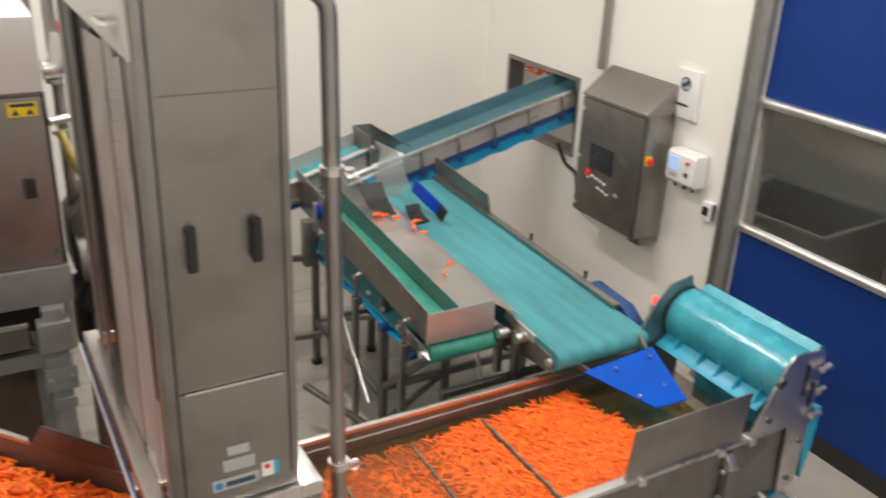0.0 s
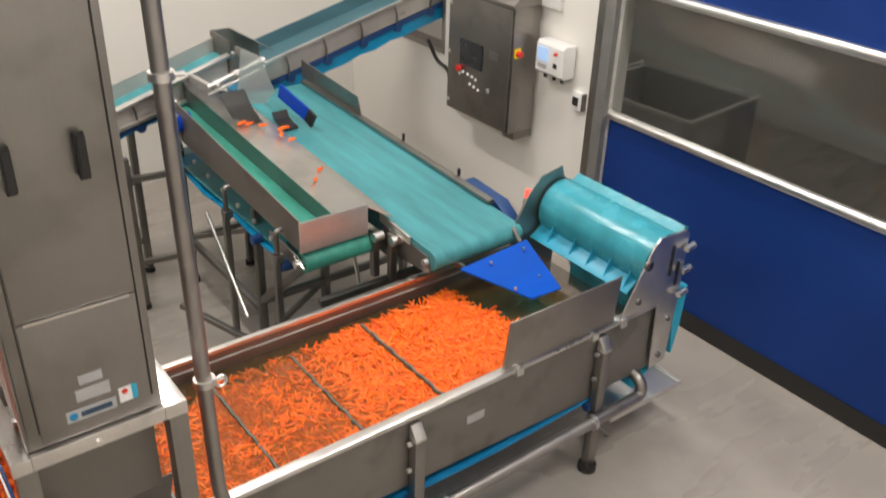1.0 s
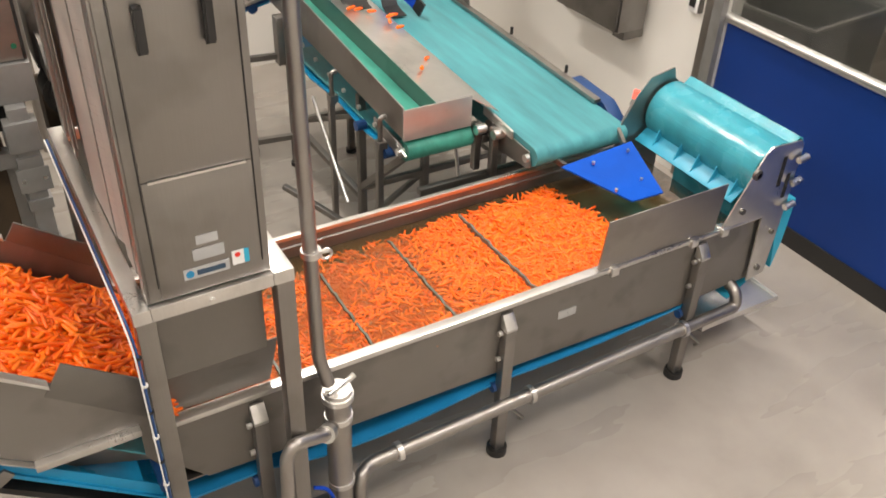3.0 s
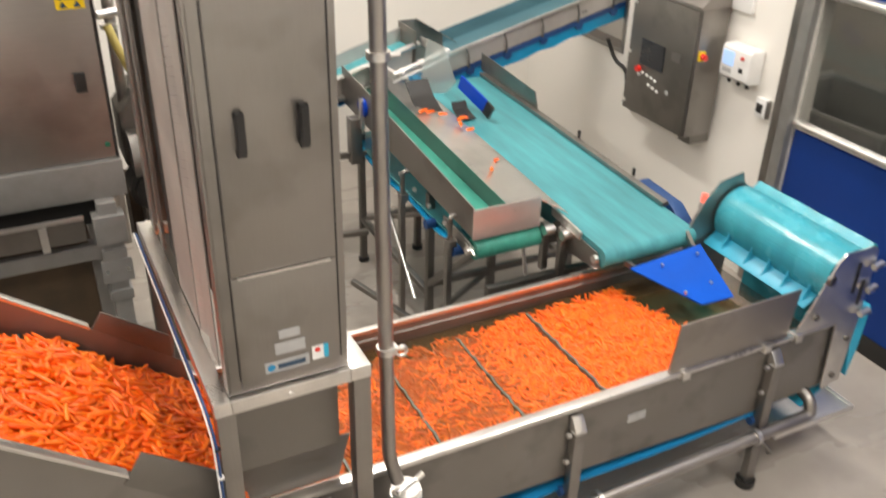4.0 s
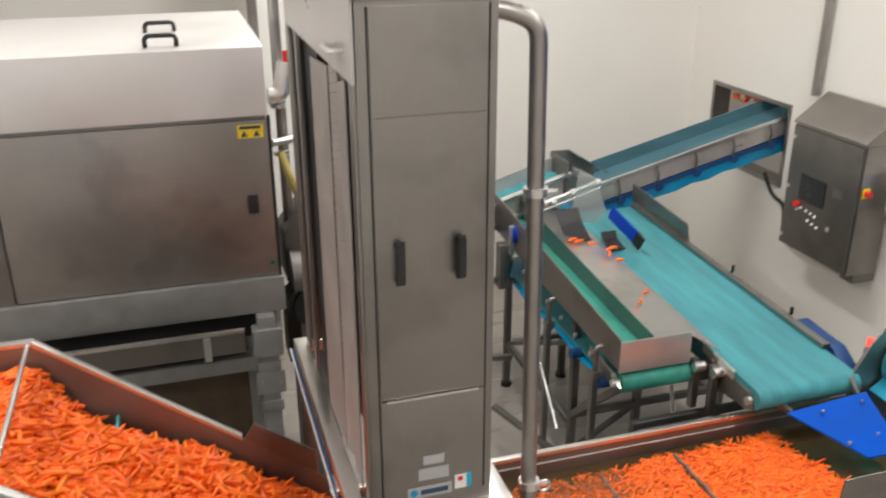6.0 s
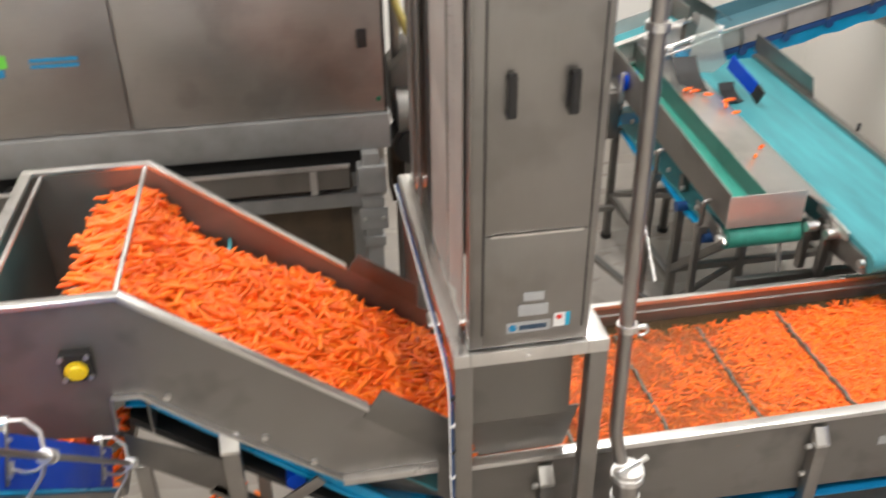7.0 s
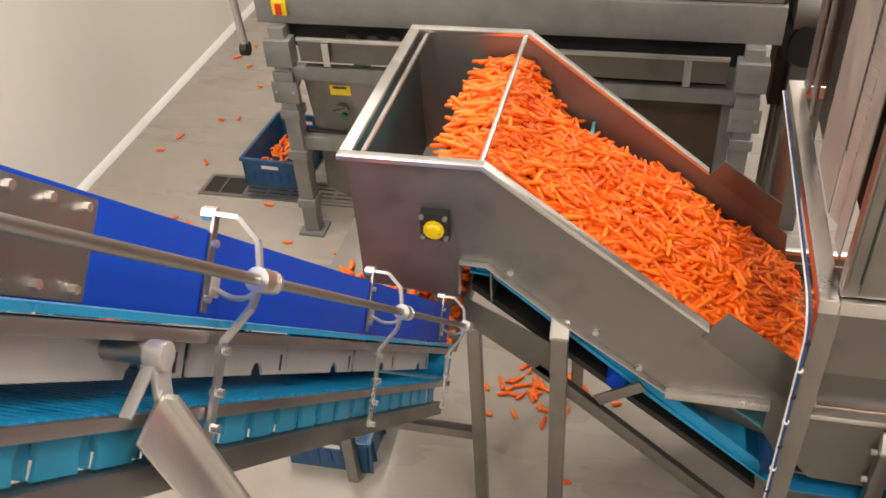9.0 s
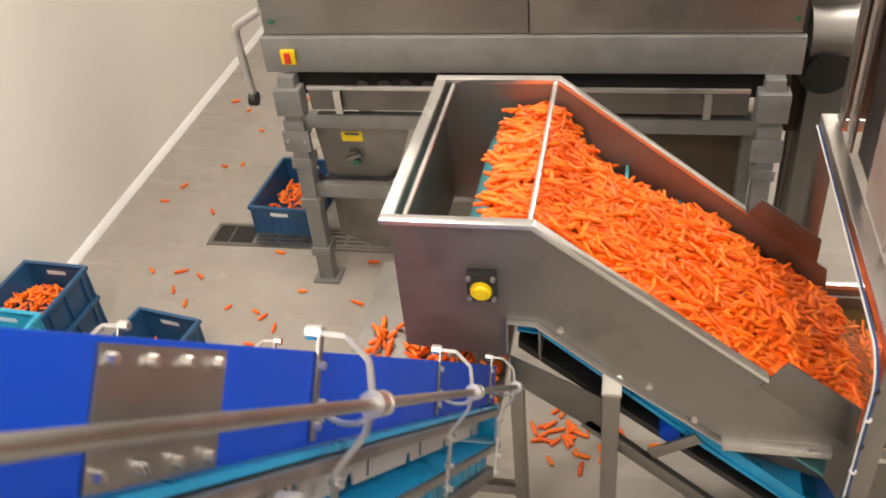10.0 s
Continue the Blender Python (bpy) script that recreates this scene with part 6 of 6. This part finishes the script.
def wall_boxes():
    s = thing("wall_sign", (4.1, 2.32, 1.84), "white wall sign with a blue ring mark", "sign")
    solid("board", WHITE_P, s, box, 4.065, 4.1, 2.20, 2.42, 1.84, 2.18, bevel=0.006)
    bm = bmesh.new()
    ring = [(4.06, 2.32 + 0.04 * math.cos(a), 2.08 + 0.045 * math.sin(a)) for a in (2 * math.pi * k / 20 for k in range(21))]
    tube(bm, ring, 0.005, 6)
    bar(bm, (4.062, 2.345, 2.06), (4.062, 2.295, 2.10), 0.004, 0.03)
    part("ring_mark", bm, DARK_INK, s)
    solid("slot", BLACK, s, box, 4.061, 4.065, 2.28, 2.40, 1.925, 1.94)
    c = thing("sensor_controller", (4.1, 2.18, 1.41), "white wall-mounted controller with a lit blue screen", "controller")
    bm = bmesh.new()
    prism(bm, [(3.97, 1.43), (3.99, 1.41), (4.09, 1.41), (4.09, 1.64), (3.99, 1.64), (3.97, 1.62)], "y", 2.03, 2.30)
    part("housing", bm, WHITE_P, c, "", 0.004)
    solid("screen", SCREEN_ON, c, box, 3.962, 3.97, 2.18, 2.28, 1.505, 1.60, label="lit pale blue screen")
    bm = bmesh.new()
    tube(bm, [(3.972, 2.10, 1.58), (3.955, 2.10, 1.58)], 0.012, 10)
    part("knob", bm, RED, c)
    solid("key_row", LABEL, c, box, 3.964, 3.97, 2.19, 2.27, 1.455, 1.485)
    solid("port", BLACK, c, box, 3.964, 3.97, 2.09, 2.12, 1.48, 1.51)
    for y in (2.08, 2.16, 2.25):
        bm = bmesh.new()
        tube(bm, [(4.03, y, 1.41), (4.03, y, 1.37)], 0.013, 8)
        part("cable_gland", bm, BLACK, c)
    w = thing("wall_switch", (4.1, 1.96, 1.2), "small grey wall switch in a pale frame", "switch")
    solid("frame", WHITE_P, w, box, 4.06, 4.1, 1.91, 2.0, 1.205, 1.335, bevel=0.004)
    solid("rocker", BLACK, w, box, 4.052, 4.06, 1.935, 1.985, 1.24, 1.30)
    solid("side", STEEL_DARK, w, box, 4.065, 4.1, 1.895, 1.909, 1.21, 1.33)


wall_boxes()


def storage_bin():
    b = thing("storage_bin", (5.4, 0.6, 0), "large dark grey plastic bin beyond the door", "bin")
    bm = bmesh.new()
    for x0, x1, y0, y1 in ((4.9, 5.9, 0.15, 0.19), (4.9, 5.9, 1.01, 1.05), (4.9, 4.94, 0.19, 1.01), (5.86, 5.9, 0.19, 1.01)):
        box(bm, x0, x1, y0, y1, 0.12, 0.95)
    box(bm, 4.94, 5.86, 0.19, 1.01, 0.12, 0.16)
    for x in (5.0, 5.8):
        box(bm, x - 0.06, x + 0.06, 0.15, 1.05, 0, 0.12)
    part("tub", bm, BIN_GREY, b, "", 0.01)
    bm = bmesh.new()
    for x0, x1, y0, y1 in ((4.89, 5.91, 0.14, 0.16), (4.89, 5.91, 1.04, 1.06), (4.89, 4.91, 0.16, 1.04), (5.89, 5.91, 0.16, 1.04)):
        box(bm, x0, x1, y0, y1, 0.95, 0.98)
    part("rim", bm, WHITE_P, b, "pale worn rim", 0.004)
    b.location, b.rotation_euler, b.scale = (5.72, 2.5, 0), (0, 0, radians(5)), (1, 1.35, 0.92)


storage_bin()


# ---- crates, drain and floor carrots ----
def crate(at, yaw, fill, label, mat=None):
    """A 600 x 400 stacking crate with rim, handle slots and ribs; its long side lies along y."""
    c = thing("plastic_crate", at, label, "crate", "blue crates")
    L, W, Ht = 0.6, 0.4, 0.215
    mat = mat or CRATE
    x, y, z = at
    bm = bmesh.new()
    t = 0.012
    for sx in (-1, 1):
        v = box(bm, x + sx * (W / 2 - t / 2) - t / 2, x + sx * (W / 2 - t / 2) + t / 2, y - L / 2, y + L / 2, z, z + Ht)
        for p in v:
            if p.co.z < z + 0.01:
                p.co.x -= sx * 0.015
    for sy in (-1, 1):
        box(bm, x - W / 2, x + W / 2, y + sy * (L / 2 - t / 2) - t / 2, y + sy * (L / 2 - t / 2) + t / 2, z, z + Ht)
    box(bm, x - W / 2 + 0.02, x + W / 2 - 0.02, y - L / 2 + 0.01, y + L / 2 - 0.01, z, z + 0.01)
    part("tub", bm, mat, c)
    bm = bmesh.new()
    for sx in (-1, 1):
        box(bm, x + sx * W / 2 - 0.012, x + sx * W / 2 + 0.012, y - L / 2 - 0.01, y + L / 2 + 0.01, z + Ht - 0.02, z + Ht + 0.004)
    for sy in (-1, 1):
        box(bm, x - W / 2 + 0.012, x + W / 2 - 0.012, y + sy * L / 2 - 0.012, y + sy * L / 2 + 0.012, z + Ht - 0.02, z + Ht + 0.004)
    part("rim", bm, mat, c, "", 0.003)
    for sy in (-1, 1):
        yy = y + sy * (L / 2 - t) 
        solid("handle_slot", WHITE_P, c, box, x - 0.06, x + 0.06, yy - 0.002 - (0.013 if sy < 0 else -0.0), yy + 0.002 + (0.013 if sy > 0 else 0), z + Ht - 0.065, z + Ht - 0.04, label="open handle slot")
        for k in range(5):
            xx = x - 0.12 + k * 0.06
            solid("grille", NAVY, c, box, xx - 0.012, xx + 0.012, y + sy * (L / 2) - 0.004, y + sy * (L / 2) + 0.004, z + 0.05, z + Ht - 0.085)
    for sx in (-1, 1):
        for k in range(4):
            yy = y - 0.24 + k * 0.16
            solid("rib", mat, c, box, x + sx * W / 2 - 0.006 - (0.012 if sx > 0 else 0), x + sx * W / 2 + 0.006 + (0.012 if sx < 0 else 0), yy - 0.006, yy + 0.006, z + 0.02, z + Ht - 0.02)
    c.rotation_euler = (0, 0, radians(yaw))
    if fill:
        random.seed(int(fill * 977))
        rows = []
        for _ in range(int(150 * fill)):
            u, v = random.uniform(-0.15, 0.15), random.uniform(-0.25, 0.25)
            hh = 0.05 + 0.10 * fill * max(0, 1 - (u / 0.2) ** 2 - ((v + 0.03) / 0.3) ** 2)
            a = radians(yaw)
            rows.append((x + u * math.cos(a) - v * math.sin(a), y + u * math.sin(a) + v * math.cos(a), z + hh + random.uniform(-0.02, 0.02), random.uniform(0, 3), random.gauss(0, 0.3), random.uniform(0.04, 0.08), random.uniform(0.014, 0.022)))
        tagged(carrots("carrot_heap", rows, "", at), "orange carrot waste lying in a blue crate", "carrots", "", "stuff")


crate((-2.99, 2.78, 0.0), -3, 0.8, "blue plastic crate with carrots beside the washer leg")
crate((-4.01, 1.25, 0.0), -3, 0.0, "blue plastic crate at the foot of a stack")
crate((-4.01, 1.25, 0.219), -3, 1.6, "blue plastic crate heaped with carrot peel on another")
crate((-3.34, 1.13, 0.0), -10, 0.4, "blue plastic crate standing on the floor")
for level in (0.0, 0.219, 0.438):
    crate((-3.84, 0.62, level), -4, 0.0, "light blue plastic crate in a stack near the wall", SKY_PLASTIC)
crate((-1.88, 0.645, 0.0), 1, 0.0, "empty dark blue crate below the elevator")


def floor_drain():
    d = thing("floor_drain", (-2.9, 2.4, 0), "stainless floor drain with a slotted grate, partly open", "floor drain")
    x0, x1, y0, y1 = -3.5, -2.2, 2.34, 2.58
    bm = bmesh.new()
    for a, b, c, e in ((x0, x1, y0, y0 + 0.03), (x0, x1, y1 - 0.03, y1), (x0, x0 + 0.03, y0 + 0.03, y1 - 0.03), (x1 - 0.03, x1, y0 + 0.03, y1 - 0.03)):
        box(bm, a, b, c, e, 0.0, 0.008)
    part("frame", bm, STEEL, d)
    # flat black plate paints the dark depth of the drain
    solid("pit_shade", BLACK, d, box, x0 + 0.03, x1 - 0.03, y0 + 0.03, y1 - 0.03, 0.0005, 0.003)
    for k in range(6):
        for r in range(4):
            xa = -3.17 + k * 0.155
            bm = bmesh.new()
            ya = y0 + 0.034 + r * 0.044
            box(bm, xa, xa + 0.15, ya, ya + 0.03, 0.003, 0.008)
            part("grate_bar", bm, STEEL, d)
    for k in range(7):
        xa = -3.18 + k * 0.155
        solid("grate_rib", STEEL, d, box, xa - 0.012, xa + 0.012, y0 + 0.032, y1 - 0.032, 0.003, 0.0085)
    solid("grate_rib", STEEL, d, box, -3.36, -3.35, y0 + 0.032, y1 - 0.032, 0.003, 0.0085)


floor_drain()
random.seed(21)
spots = []
for _ in range(34):
    spots.append((random.uniform(-3.9, -1.6), random.uniform(0.9, 2.3), 0.011, random.uniform(0, 3.1), random.uniform(0.05, 0.1)))
for _ in range(12):
    spots.append((random.uniform(-4.1, -3.2), random.uniform(2.6, 4.8), 0.011, random.uniform(0, 3.1), random.uniform(0.05, 0.09)))
for _ in range(40):
    a, r = random.uniform(0, 6.28), abs(random.gauss(0, 0.2))
    spots.append((-1.02 + r * math.cos(a) * 0.8, 0.98 + r * math.sin(a), 0.011, random.uniform(0, 3.1), random.uniform(0.05, 0.1)))
for x, y in ((0.75, 1.9), (0.9, 2.4), (-0.7, 0.3), (-0.3, -0.1), (-0.95, -0.1), (-1.4, -0.3), (-1.7, 0.0)):
    spots.append((x, y, 0.011, random.uniform(0, 3.1), random.uniform(0.05, 0.09)))
loose_carrot(spots, "carrots on the floor", "small orange carrot lying on the floor")


def motions():
    """The machines stand still throughout; only the camera is carried."""
    return


motions()
